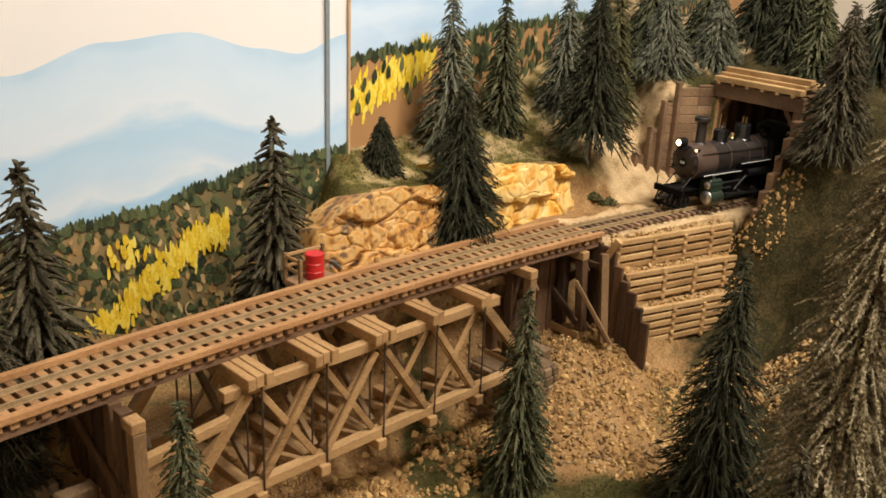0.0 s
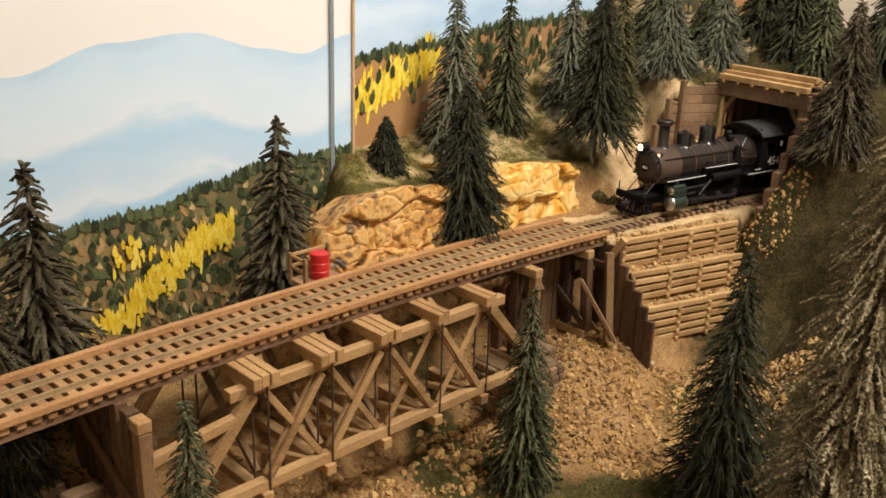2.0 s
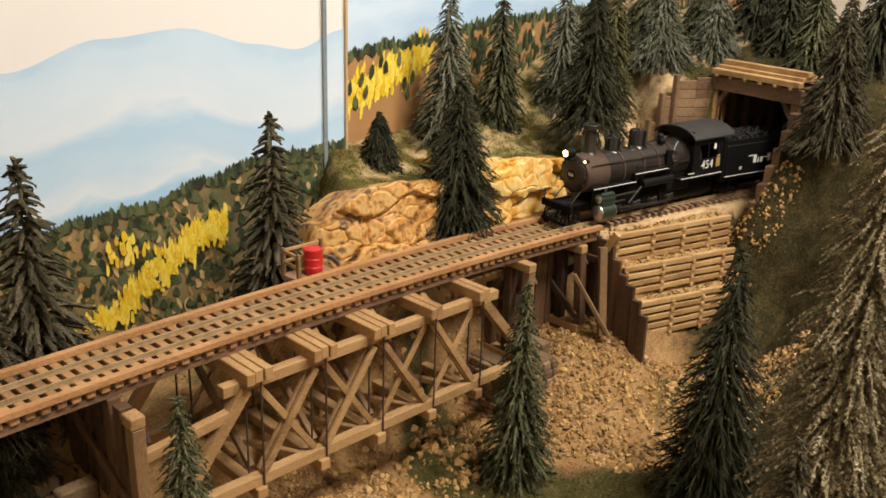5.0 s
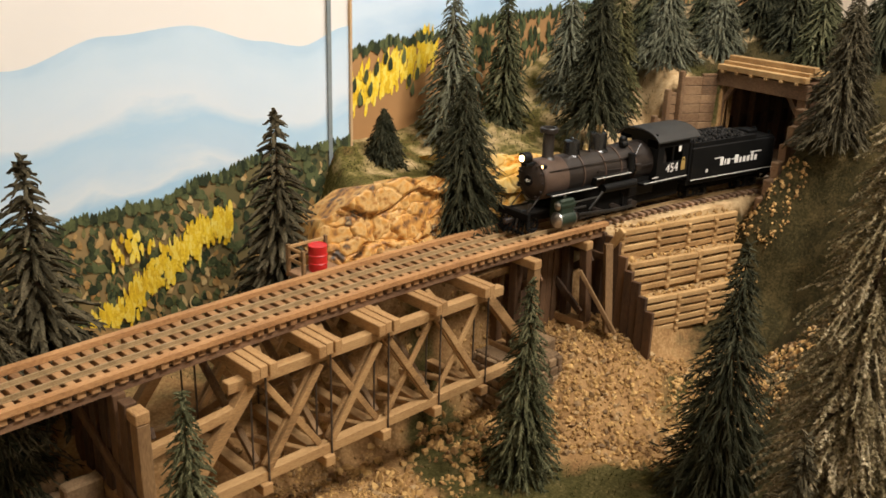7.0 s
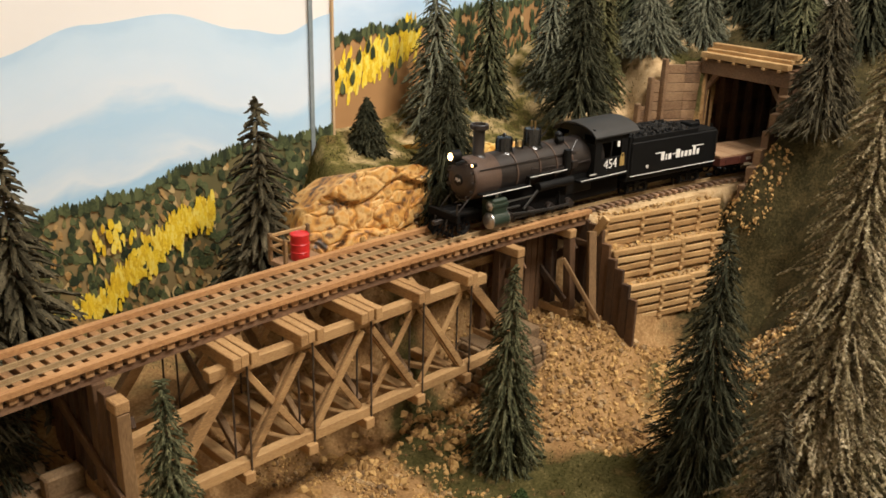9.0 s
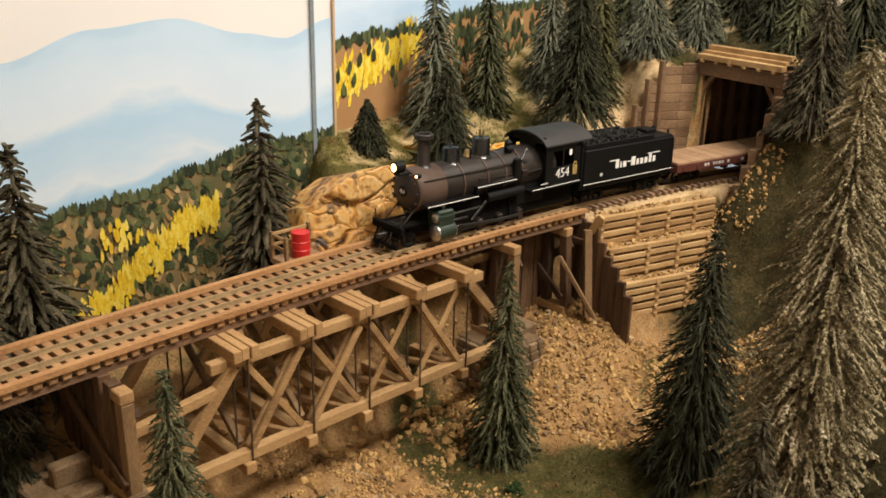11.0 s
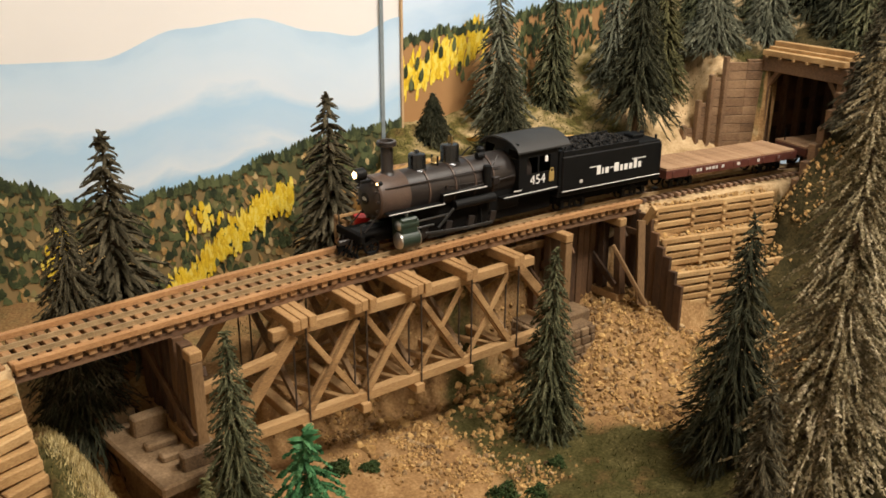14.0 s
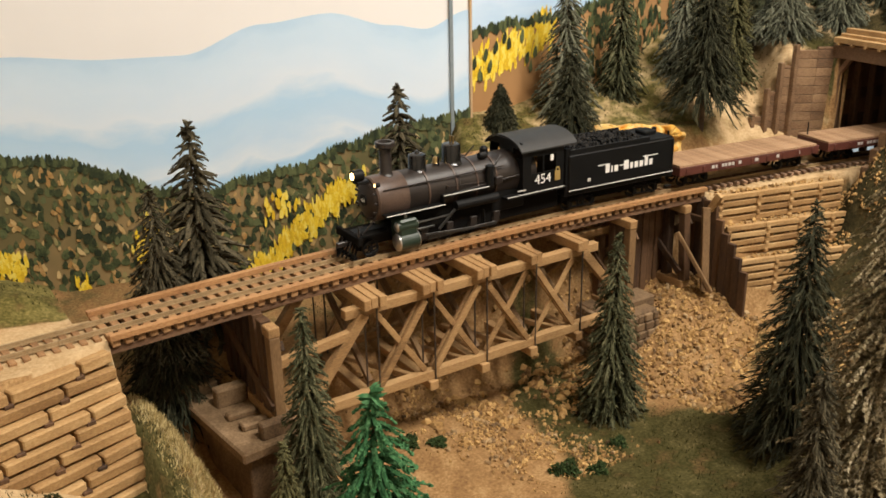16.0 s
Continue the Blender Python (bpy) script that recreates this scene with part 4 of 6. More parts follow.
def build_trees():
    tree(60, 86, 172, 19, NEEDLE_BROWN, "tall brown-green spruce with drooping tiers before the painted hills", 1, **TIERED)
    tree(-54, 75, 171, 21, NEEDLE_BROWN, "broad brown-green spruce with shaggy tiers beyond the bridge", 2, **TIERED)
    tree(-78, 61, 150, 19, NEEDLE_BROWN, "slim brown-green fir beyond the bridge", 3, **FLUFFY)
    tree(-52, -29, 120, 15, NEEDLE_GREEN, "slim grey-green fir before the bridge bent", 4, **FLUFFY)
    tree(112, -24, 112, 15, NEEDLE_GREEN, "slim dark green fir before the truss", 5, **FLUFFY)
    tree(155, -96, 138, 21, NEEDLE_DARK, "tall near-black spruce with stringy boughs in the valley", 6, **STRANDS)
    tree(69, -164, 118, 14, NEEDLE_BROWN, "small brown-green spruce on the grassy bank", 7, **STRANDS)
    tree(139, 104, 160, 10, NEEDLE_DARK, "little dark spruce beside the painted wall", 8, **FLUFFY)
    tree(154, 60, 184, 21, NEEDLE_DARK, "dark stringy spruce growing between the ochre rocks", 9, **STRANDS)
    tree(188, 104, 227, 18, NEEDLE_BLUE, "tall grey-green spruce on the far hillside", 10, **DISTANT)
    tree(242, 114, 222, 14, NEEDLE_GREEN, "grey-green fir on the far hillside", 11, **DISTANT)
    tree(260, 60, 226, 18, NEEDLE_DARK, "tall dark stringy spruce with bare lower trunk above the track", 12, **{**STRANDS, "base": .24})
    tree(288, 104, 224, 16, NEEDLE_BLUE, "grey-green spruce on the far hillside", 13, **DISTANT)
    tree(312, 84, 224, 15, NEEDLE_OLIVE, "olive-brown fir on the far hillside", 14, **DISTANT)
    tree(346, 72, 222, 18, NEEDLE_BLUE, "grey-blue spruce above the tunnel approach", 15, **{**STRANDS, "thick": .75})
    tree(385, 58, 224, 16, NEEDLE_BLUE, "grey-blue spruce above the tunnel approach", 16, **{**STRANDS, "thick": .75})
    tree(420, 84, 226, 20, NEEDLE_GREEN, "dim green fir on the hilltop", 22, **DISTANT)
    tree(440, 20, 232, 20, NEEDLE_GREEN, "dim green fir on the hilltop", 23, **DISTANT)
    tree(400, -40, 240, 20, NEEDLE_DARK, "dim dark fir on the hilltop over the tunnel", 24, **DISTANT)
    tree(462, 44, 236, 20, NEEDLE_DARK, "dim dark fir on the hilltop over the tunnel", 25, **DISTANT)
    tree(448, -36, 240, 22, NEEDLE_DARK, "dim dark fir on the hilltop over the tunnel", 26, **DISTANT)
    tree(408, 20, 232, 17, NEEDLE_DARK, "dim dark fir on the hilltop over the tunnel", 27, **DISTANT)
    tree(330, 112, 222, 19, NEEDLE_DARK, "dim dark fir on the far hillside", 29, **DISTANT)
    tree(372, 100, 228, 20, NEEDLE_GREEN, "dim green fir on the far hillside", 30, **DISTANT)
    tree(430, 52, 240, 22, NEEDLE_DARK, "dim dark fir on the hilltop over the tunnel", 31, **DISTANT)
    tree(378, -12, 226, 17, NEEDLE_GREEN, "dim green fir on the hilltop over the tunnel", 32, **DISTANT)
    tree(322, -54, 226, 17, NEEDLE_BROWN, "brown-green stringy spruce beside the tunnel mouth", 17, **STRANDS)
    tree(120, -157, 222, 25, NEEDLE_PALE, "big pale lichen-green fir on the near grassy bank", 18, **LICHEN)
    tree(-95, -163, 161, 19, NEEDLE_PLASTIC, "bright green plastic fir on the bare ground", 19, **{**FLUFFY, "tiers": 24, "per": 18, "thick": .8, "twigs": 20, "twig": .085, "power": .9, "stub": .9})
    tree(-79, -68, 92, 10, NEEDLE_OLIVE, "small olive bush-like fir by the ravine", 20, **FLUFFY)
    tree(-80, 56, 96, 20, NEEDLE_DARK, "dark broad spruce in the shade under the bridge end", 21, **STRANDS)


build_trees()


# ---------------------------------------------------------------- rocks, talus and stones
def rock_mesh(name, fn, nu, nv, seed):
    """A thick cast rock face: fn(u, v) gives a point; the back is closed behind it."""
    vs, fs = [], []
    for j in range(nv + 1):
        for i in range(nu + 1):
            vs.append(tuple(fn(i / nu, j / nv)))
    for j in range(nv):
        for i in range(nu):
            a = j * (nu + 1) + i
            fs.append((a, a + 1, a + nu + 2, a + nu + 1))
    return mesh(name, vs, fs)


def cracked(p, seed, amp):
    """Blocky relief: flat-faced cells of cast rock, set in and out, with open cracks and ledges."""
    w = p + Vector((noise.noise(p / 7), 0, noise.noise(p / 7 + Vector((9, 0, 0))))) * 3
    out = 0
    for sx, sz, k, crack in ((30, 17, 4.6, 1.2), (12, 8, 1.0, .6)):
        d, q = noise.voronoi(Vector((w.x / sx, w.y / 30, w.z / sz + seed)))
        out += k * noise.cell(q[0] * 5.3 + Vector((seed, 0, 0))) + crack * min(1, (d[1] - d[0]) * 7)
    return amp * (out + .8 * noise.noise(p / 12) + .16 * noise.noise(p / 2.2))


def outcrop(name, x0, x1, back, foot, top, mat, label, seed, amp=1.0):
    def fn(u, v):
        x = lerp(x0, x1, u)
        a = math.sin(math.pi * u) ** .22 if 0 < u < 1 else 0
        face, over = min(1, v / .8), max(0, v - .8) / .2
        y = yc(x) + back + 20 * (1 - a) + 7 * face + 26 * over
        z = foot + (top(x) + 4 * noise.noise(Vector((x / 13, seed, 0))) - foot) * face - 8 * over
        p = Vector((x, y, z))
        return p + Vector((.1, -.9, .3)) * cracked(p, seed, amp) * (1 - .6 * over)
    ob = part(name, rock_mesh(name, fn, 150, 76, seed), mat)
    return tagged(ob, label, "rock")


outcrop("rock_outcrop", 160, 245, 24, 98, curve([(160, 137), (170, 138), (190, 137), (222, 133), (236, 126), (245, 106)]), ORANGE_ROCK, "blocky orange and cream cast rock beside the track", 3.1, .85)
outcrop("rock_outcrop", 64, 152, 22, 95, curve([(64, 110), (71, 124), (84, 132), (100, 136), (120, 134), (152, 130)]), DARK_ROCK, "rusty ochre rubble rock with dark streaks beside the track", 8.4, 1.0)


def stone_verts(rnd, s):
    base = [(1, 0, 0), (-1, 0, 0), (0, 1, 0), (0, -1, 0), (0, 0, 1), (0, 0, -1), (.62, .62, .5), (-.62, .6, .5), (-.6, -.62, .5), (.62, -.6, .5)]
    q = Euler((rnd.uniform(0, 6), rnd.uniform(0, 6), rnd.uniform(0, 6))).to_matrix()
    k = Vector((rnd.uniform(.7, 1.3), rnd.uniform(.6, 1.1), rnd.uniform(.5, .9)))
    return [q @ Vector((x * k.x * s * rnd.uniform(.8, 1.15), y * k.y * s * rnd.uniform(.8, 1.15), z * k.z * s * rnd.uniform(.8, 1.15))) for x, y, z in base]


STONE_F = [(4, 6, 7), (4, 7, 8), (4, 8, 9), (4, 9, 6), (0, 2, 6), (2, 7, 6), (2, 1, 7), (1, 8, 7), (1, 3, 8), (3, 9, 8), (3, 0, 9), (0, 6, 9), (5, 2, 0), (5, 1, 2), (5, 3, 1), (5, 0, 3)]


def scatter(name, n, seed, place, size, label, mat):
    rnd = random.Random(seed)
    vs, fs = [], []
    tries = 0
    while n and tries < 60000:
        tries += 1
        p = place(rnd)
        if p is None:
            continue
        x, y = p
        s = size(rnd)
        o = len(vs)
        z = lay(x, y) + s * .15
        vs += [(x + v.x, y + v.y, z + v.z) for v in stone_verts(rnd, s)]
        fs += [tuple(o + k for k in f) for f in STONE_F]
        n -= 1
    ob = part(name, mesh(name, vs, fs), mat)
    return tagged(ob, label, "stones", kind="stuff")


def on_talus(rnd):
    x, y = rnd.uniform(100, 262), rnd.uniform(-95, 40)
    d = fan(x, y)
    edge = 88 + 14 * wav(x, y, 20, 9)
    return (x, y) if d < edge and rnd.random() < 1.1 - d / 150 and not (x > 212 and y > 3 - 30 - .3 * (x - 212)) else None


def on_gravel(rnd):
    x, y = rnd.uniform(-20, 110), rnd.uniform(-60, 45)
    r, f = (x - y) * .7071, (x + y) * .7071
    band = math.exp(-((f - 30 + .45 * (r - 40)) / 20) ** 2)
    return (x, y) if rnd.random() < band and wav(x, y, 16, 4) > -.2 else None


def loose_stones(parent, n, seed, place):
    """Single larger stones, a few shapes turned many ways."""
    rnd = random.Random(seed)
    shapes = []
    for k in range(9):
        me = mesh("stone", [tuple(v) for v in stone_verts(rnd, 1.7)], STONE_F)
        me.materials.append(STONE_ONE)
        shapes.append(me)
    while n:
        p = place(rnd)
        if p is None:
            continue
        ob = new("stone", rnd.choice(shapes))
        ob.parent = parent
        s_ = rnd.uniform(.6, 1.25)
        ob.matrix_basis = pose(p[0] * K, p[1] * K, (lay(*p) + .5) * K, rnd.uniform(0, 360), rnd.uniform(0, 360), rnd.uniform(0, 360)) @ Matrix.Diagonal((s_, s_, s_, 1))
        n -= 1


STONE_ONE = material("tan_single_stone", spread((.12, .07, .03), (.26, .16, .07), (.42, .29, .145)), 1.2, 10, .9, .5, random_=.4)
talus = scatter("talus", 4200, 21, on_talus, lambda r: r.choice((.7, .8, 1.0, 1.1, 1.4, 1.9)) * r.uniform(.8, 1.2), "loose tan talus stones below the abutment", STONE)
gravel = scatter("gravel", 2200, 22, on_gravel, lambda r: r.choice((.6, .7, .9, 1.2)) * r.uniform(.8, 1.2), "loose tan gravel on the valley floor", STONE)


def on_slope(rnd):
    a, d = rnd.uniform(0, 6.28), 27 * math.sqrt(rnd.random())
    x, y = 304 + d * math.cos(a), -22 + d * math.sin(a)
    return (x, y) if y < yc(x) - 18 and x < 311 else None


scatter("rubble", 380, 24, on_slope, lambda r: r.choice((.6, .8, 1.1, 1.5)) * r.uniform(.8, 1.2), "golden tan rubble spilling past the end of the crib wall", STONE)


def on_foot(rnd):
    x, y = rnd.uniform(25, 150), rnd.uniform(-14, 52)
    return (x, y) if wav(x, y, 14, 6) + .006 * (x - 60) > rnd.uniform(-.3, .3) else None


scatter("rubble", 900, 23, on_foot, lambda r: r.choice((.7, 1.0, 1.4, 2.0, 2.9)) * r.uniform(.8, 1.2), "brown broken rubble on the ground below the truss", STONE)
loose_stones(talus, 290, 41, on_talus)
loose_stones(gravel, 120, 42, on_gravel)


# ---------------------------------------------------------------- timber retaining walls
def crib_tier(parent, pts, z_top, rows, gap, mat, rnd, depth=2.4, high=2.9):
    """Stacked planks between pairs of plan points, with headers at the joints."""
    for k in range(rows):
        z = z_top - k * gap
        for a, b in zip(pts[:-1], pts[1:]):
            j = rnd.uniform(-.3, .3)
            part("plank", one(beam, (a[0], a[1] + j, z - high / 2 + rnd.uniform(-.3, .3)), (b[0], b[1] + j, z - high / 2 + rnd.uniform(-.3, .3)), depth, high, .3), mat, parent)
        for x, y in pts[:-1]:
            part("header", one(beam, (x + 1.2, y - 2.2, z - high - .5), (x + 3.5, y + 9, z - high - .5), 2.3, 2.0, .25), mat, parent)


def build_cribs():
    rnd = random.Random(9)
    top = thing("retaining_wall", label="three-tier weathered timber crib wall holding the track shelf", category="retaining wall")
    for k, (z, x_end, off) in enumerate(((104.0, 294, 0), (88.5, 298, -9), (71.5, 306, -18))):
        xs = [213 - 1.5 * k, 237 - 1.5 * k, 258 - 2 * k, 277, x_end]
        pts = [(x, 3.5 + off - (x - 212) * (.26 + .02 * k)) for x in xs]
        crib_tier(top, pts, z, 4 if k < 2 else 5, 4.4, CRIB, rnd)
        vs, fs = [], []
        for i in range(260):
            t = rnd.random()
            x = lerp(pts[0][0], pts[-1][0], t)
            y = lerp(pts[0][1], pts[-1][1], t) + rnd.uniform(1, 9)
            s = rnd.choice((.6, .8, 1.1, 1.5)) * rnd.uniform(.8, 1.2)
            o = len(vs)
            zz = z - rnd.choice((1.0, 1.0, 5, 9, 13)) + .1 * (rnd.random())
            if zz < z - 2:
                y = lerp(pts[0][1], pts[-1][1], t) + rnd.uniform(.6, 2)
            vs += [(x + v.x, y + v.y, zz + v.z) for v in stone_verts(rnd, s)]
            fs += [tuple(o + q for q in f) for f in STONE_F]
        ob = part("rubble_fill", mesh("rubble_fill", vs, fs), STONE, top, "tan rubble packed between the planks")
        tagged(ob, kind="stuff")
        # packed earth behind the planks
        a, b = pts[0], pts[-1]
        bm = bmesh.new()
        q = [(a[0] + .5, a[1] + 1.4), (b[0], b[1] + 1.4), (b[0] + 2, b[1] + 16), (a[0] + 2, a[1] + 14)]
        lo = [bm.verts.new((x, y, z - 19)) for x, y in q]
        hi = [bm.verts.new((x, y, z - 1.6)) for x, y in q]
        bm.faces.new(hi)
        bm.faces.new(lo[::-1])
        for i in range(4):
            bm.faces.new((lo[i], lo[(i + 1) % 4], hi[(i + 1) % 4], hi[i]))
        part("earth_fill", bm, STONE_EARTH, top)
    # upright bulkhead boards facing the ravine, tops stepping down towards the front
    bulk = thing("bulkhead", label="upright plank bulkhead in shade-darkened brown closing the end of the crib wall", category="bulkhead")
    # board colour includes the shade below the deck
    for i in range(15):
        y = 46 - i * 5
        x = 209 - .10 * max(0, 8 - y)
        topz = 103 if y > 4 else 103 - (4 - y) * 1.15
        part("board", one(box, x - 1 - .4 * (i % 2), x + 1, y - 2.4, y + 2.4, 40, topz - .8 * (i % 3), .2), SHADE_BOARD, bulk)
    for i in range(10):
        part("board", one(box, 162 + 4.8 * i, 166.4 + 4.8 * i, 27 + .4 * (i % 2), 29, 40, 99 - .7 * (i % 3), .2), SHADE_BOARD, bulk)
    part("wale", one(beam, (206.8, 4, 90), (206.8, 27, 90), 1.8, 3.4), SHADE_BOARD, bulk)
    part("prop", one(beam, (198, -5, 54), (203.5, 3, 99), 4.0, 4.0), TIMBER_Z, bulk)
    part("prop", one(beam, (199, -9, 54), (189, 9, 86), 2.0, 2.0), TIMBER_Z, bulk)
    part("corner_post", one(beam, (207, 3, 97), (207, -3, 107), 2.4, 4, .3), CRIB, bulk)

    # the crib under the near-left shelf
    left = thing("retaining_wall", label="pale weathered log crib wall under the left track shelf", category="retaining wall")
    for k in range(11):
        z = 103.2 - 5.1 * k
        out = 2.3 * k
        stops = [-113.5 + .5 * k, -126 - 7 * (k % 3), -151 - 7 * (k % 3), -176 - 7 * (k % 3), -201 - 7 * (k % 3), -238]
        pts = [(x, crib_edge(x) - out) for x in stops]
        for a, b in zip(pts[:-1], pts[1:]):
            j, q = rnd.uniform(-.5, .5), rnd.uniform(-.5, .5)
            part("plank", one(beam, (b[0] + .5, b[1] + j, z - 2.1 + q), (a[0] - .5, a[1] + j, z - 2.1 + rnd.uniform(-.5, .5)), 5.2 + rnd.uniform(-.4, .4), 4.3, .5, rnd.uniform(-5, 5)), CRIB, left)
        for x, y in pts[1:-1]:
            part("header", one(beam, (x, y - 3.6, z - 4.6), (x - 2, y + 8, z - 4.6), 3.4, 2.3, .3), SHADE_BOARD, left)
        part("end_plank", one(beam, (pts[0][0] - 1, pts[0][1] + 3, z - 3.6), (pts[0][0] - 1, pts[0][1] + 32 + out, z - 3.6), 3, 3.6, .4), CRIB, left)
    bm = bmesh.new()
    q = [(-290, crib_edge(-290) + 2), (-116, crib_edge(-116) + 2), (-116, crib_edge(-116) + 34), (-290, crib_edge(-290) + 70)]
    lo = [bm.verts.new((x, y - (22 if i < 2 else 0), 48)) for i, (x, y) in enumerate(q)]
    hi = [bm.verts.new((x, y, 101.8)) for x, y in q]
    bm.faces.new(hi)
    bm.faces.new(lo[::-1])
    for i in range(4):
        bm.faces.new((lo[i], lo[(i + 1) % 4], hi[(i + 1) % 4], hi[i]))
    part("earth_fill", bm, STONE_EARTH, left)


STONE_EARTH = material("packed_tan_earth", spread((.2, .12, .05), (.33, .21, .09), (.45, .31, .145)), 1.2, 9, .95, .6)
build_cribs()


# ---------------------------------------------------------------- stone footings
def build_footings():
    t = thing("stone_footing", label="brown stone footing slab that carries the timber bent", category="footing")
    part("slab", one(beam, (-66, 60, 52), (-58.4, -11, 52), 32, 5.2, .9), CUTSTONE, t)
    part("lower_course", one(beam, (-64.5, 57, 33.5), (-57.2, -7, 33.5), 27, 31.5, .6), CUTSTONE, t)
    for x0, x1, y0, y1, z1 in ((-70, -56, 27, 33, 63), (-64, -50, -8, -3, 61.5), (-70, -57, 14, 19, 57.6), (-68, -56, 3, 8, 57.6), (-80, -64, 42, 48, 60)):
        part("block", one(box, x0, x1, y0, y1, 54.4, z1, .7), CUTSTONE, t)
    a = thing("stone_abutment", label="brown rubble stone abutment under the far end of the truss", category="abutment")
    rnd = random.Random(4)
    part("core", one(box, 142, 172, 4, 64, 10, 47, .5), CUTSTONE, a)
    for side in range(2):
        for k in range(8):
            z = 46 - 4.6 * k
            p = 0.0
            ln = 60 if side == 0 else 30
            while p < ln - 1:
                w = min(rnd.uniform(4.5, 7.5), ln - p)
                if side == 0:
                    part("stone", one(box, 140.4 - rnd.uniform(0, .7) - .5 * k, 143, 4 + p + .3, 4 + p + w - .3, z - 4.2, z, .5), CUTSTONE, a)
                else:
                    part("stone", one(box, 142 + p + .3, 142 + p + w - .3, 2.6 - rnd.uniform(0, .7) - .5 * k, 5, z - 4.2, z, .5), CUTSTONE, a)
                p += w
    part("cap_stone", one(box, 160, 178, 12, 26, 44, 50.5, .6), CUTSTONE, a, "pale cap stone")


build_footings()


# ---------------------------------------------------------------- tunnel portal
def build_portal():
    t = thing("tunnel_portal", label="brown timber tunnel portal with plank roof and stepped wings", category="tunnel portal")
    L, R = Vector((350, 31, 0)), Vector((340, -25, 0))
    along = (R - L).normalized()
    back = Vector((-along.y, along.x, 0))
    if back.x < 0:
        back = -back

    def at(s, d, z):
        p = L + along * s + back * d
        return (p.x, p.y, z)
    W = (R - L).length
    for s in (0, W):
        part("portal_post", one(beam, at(s, 0, 100), at(s, 0, 166), 5, 5, .3), PORTAL, t)
    part("lintel", one(beam, at(-3, -.5, 166.5), at(W + 4, -.5, 166.5), 6, 8.5, .3), PORTAL, t)
    part("knee_brace", one(beam, at(1.5, -.2, 153), at(9, -.2, 163), 3, 3, .2), PORTAL, t)
    part("knee_brace", one(beam, at(W - 1.5, -.2, 153), at(W - 9, -.2, 163), 3, 3, .2), PORTAL, t)
    for k, (d, z, hgt) in enumerate(((-3, 173.4, 3.4), (4.5, 178.6, 3.2))):
        part("roof_beam", one(beam, at(-2 + 2 * k, d, z), at(W + 3, d, z), 4.5, hgt, .3), CRIB, t)
        for i in range(6):
            part("roof_block", one(beam, at(2 + i * 10.5, d - 2.8, z - 2.4), at(2 + i * 10.5, d + 6, z - 2.4), 2.2, 1.5, .2), CRIB, t)
    part("roof_deck", one(beam, at(-1, 9, 176), at(W + 2, 9, 176), 20, 2.2, .2), CRIB, t)
    # lining inside the bore; its board colour includes the tunnel's darkness
    for side in (0, 1):
        for i in range(6):
            d = 5 + 13 * i
            s = -.6 if side == 0 else W + .6
            px = 350 + d
            off = yc(px) - (yc(345) + (px - 345) * math.tan(yaw(345)))
            p, q = Vector(at(s, d, 98)), Vector(at(s, d, 168))
            sh = Vector((0, off, 0))
            part("lining_post", one(beam, p + sh, q + sh, 4, 4, .3), SHADE_BOARD, t)
    for side in (0, 1):
        for k in range(8):
            z = 104 + 8.3 * k
            s = -3.6 if side == 0 else W + 3.6
            part("lining_board", one(beam, at(s + .5 * (k % 2), 0, z), at(s + .5 * (k % 2), 110, z), 1.4, 8.9, .1), SHADE_BOARD, t)
    for i in range(5):
        part("lining_cap", one(beam, at(-3, 6 + 16 * i, 168), at(W + 3, 6 + 16 * i, 168), 4, 4, .3), SHADE_BOARD, t)
    part("lining_roof", one(beam, at(W / 2, 0, 171), at(W / 2, 112, 171), W + 10, 1.5, .2), SHADE_BOARD, t)
    part("bore_end", one(beam, at(-6, 110, 136), at(W + 6, 110, 136), 2, 76, .2), SHADE_BOARD, t)
    # left wing: horizontal planks in stepped panels
    A, B = Vector((349, 33.5, 0)), Vector((297, 64, 0))
    w = B - A
    steps = [(0, .20, 169), (.20, .44, 168), (.44, .58, 158), (.58, .70, 142), (.70, .84, 126), (.84, 1.0, 116)]
    for u0, u1, z in steps:
        zz = 100.0
        while zz < z - 1:
            h = min(5.6, z - zz)
            p, q = A + w * u0, A + w * u1
            part("wing_plank", one(beam, (p.x, p.y, zz + h / 2), (q.x, q.y, zz + h / 2), 2.2, h - .25, .25), PORTAL, t)
            zz += 5.6
    for u, z in ((.44, 171), (.58, 160), (.70, 144), (.84, 128), (1.0, 118)):
        p = A + w * u
        part("wing_post", one(beam, (p.x - .8, p.y - 1.6, 98), (p.x - .8, p.y - 1.6, z), 3.2, 3.2, .3), PORTAL, t)
    # right wing, stepping down towards the front
    A, B = Vector((339, -27, 0)), Vector((297, -28, 0))
    w = B - A
    for i in range(6):
        u0, u1 = i / 6, (i + 1) / 6
        z = 158 - 9.0 * i
        p, q = A + w * u0, A + w * u1
        part("wing_block", one(beam, (p.x, p.y, (z + 92) / 2), (q.x, q.y, (z + 92) / 2), 4.5, z - 92, .4), PORTAL, t)


PORTAL = material("brown_portal_timber", spread((.085, .045, .02), (.17, .095, .046), (.27, .165, .085)), .6, 10, .8, .3, stretch=(.4, .4, 1), random_=.22)
build_portal()


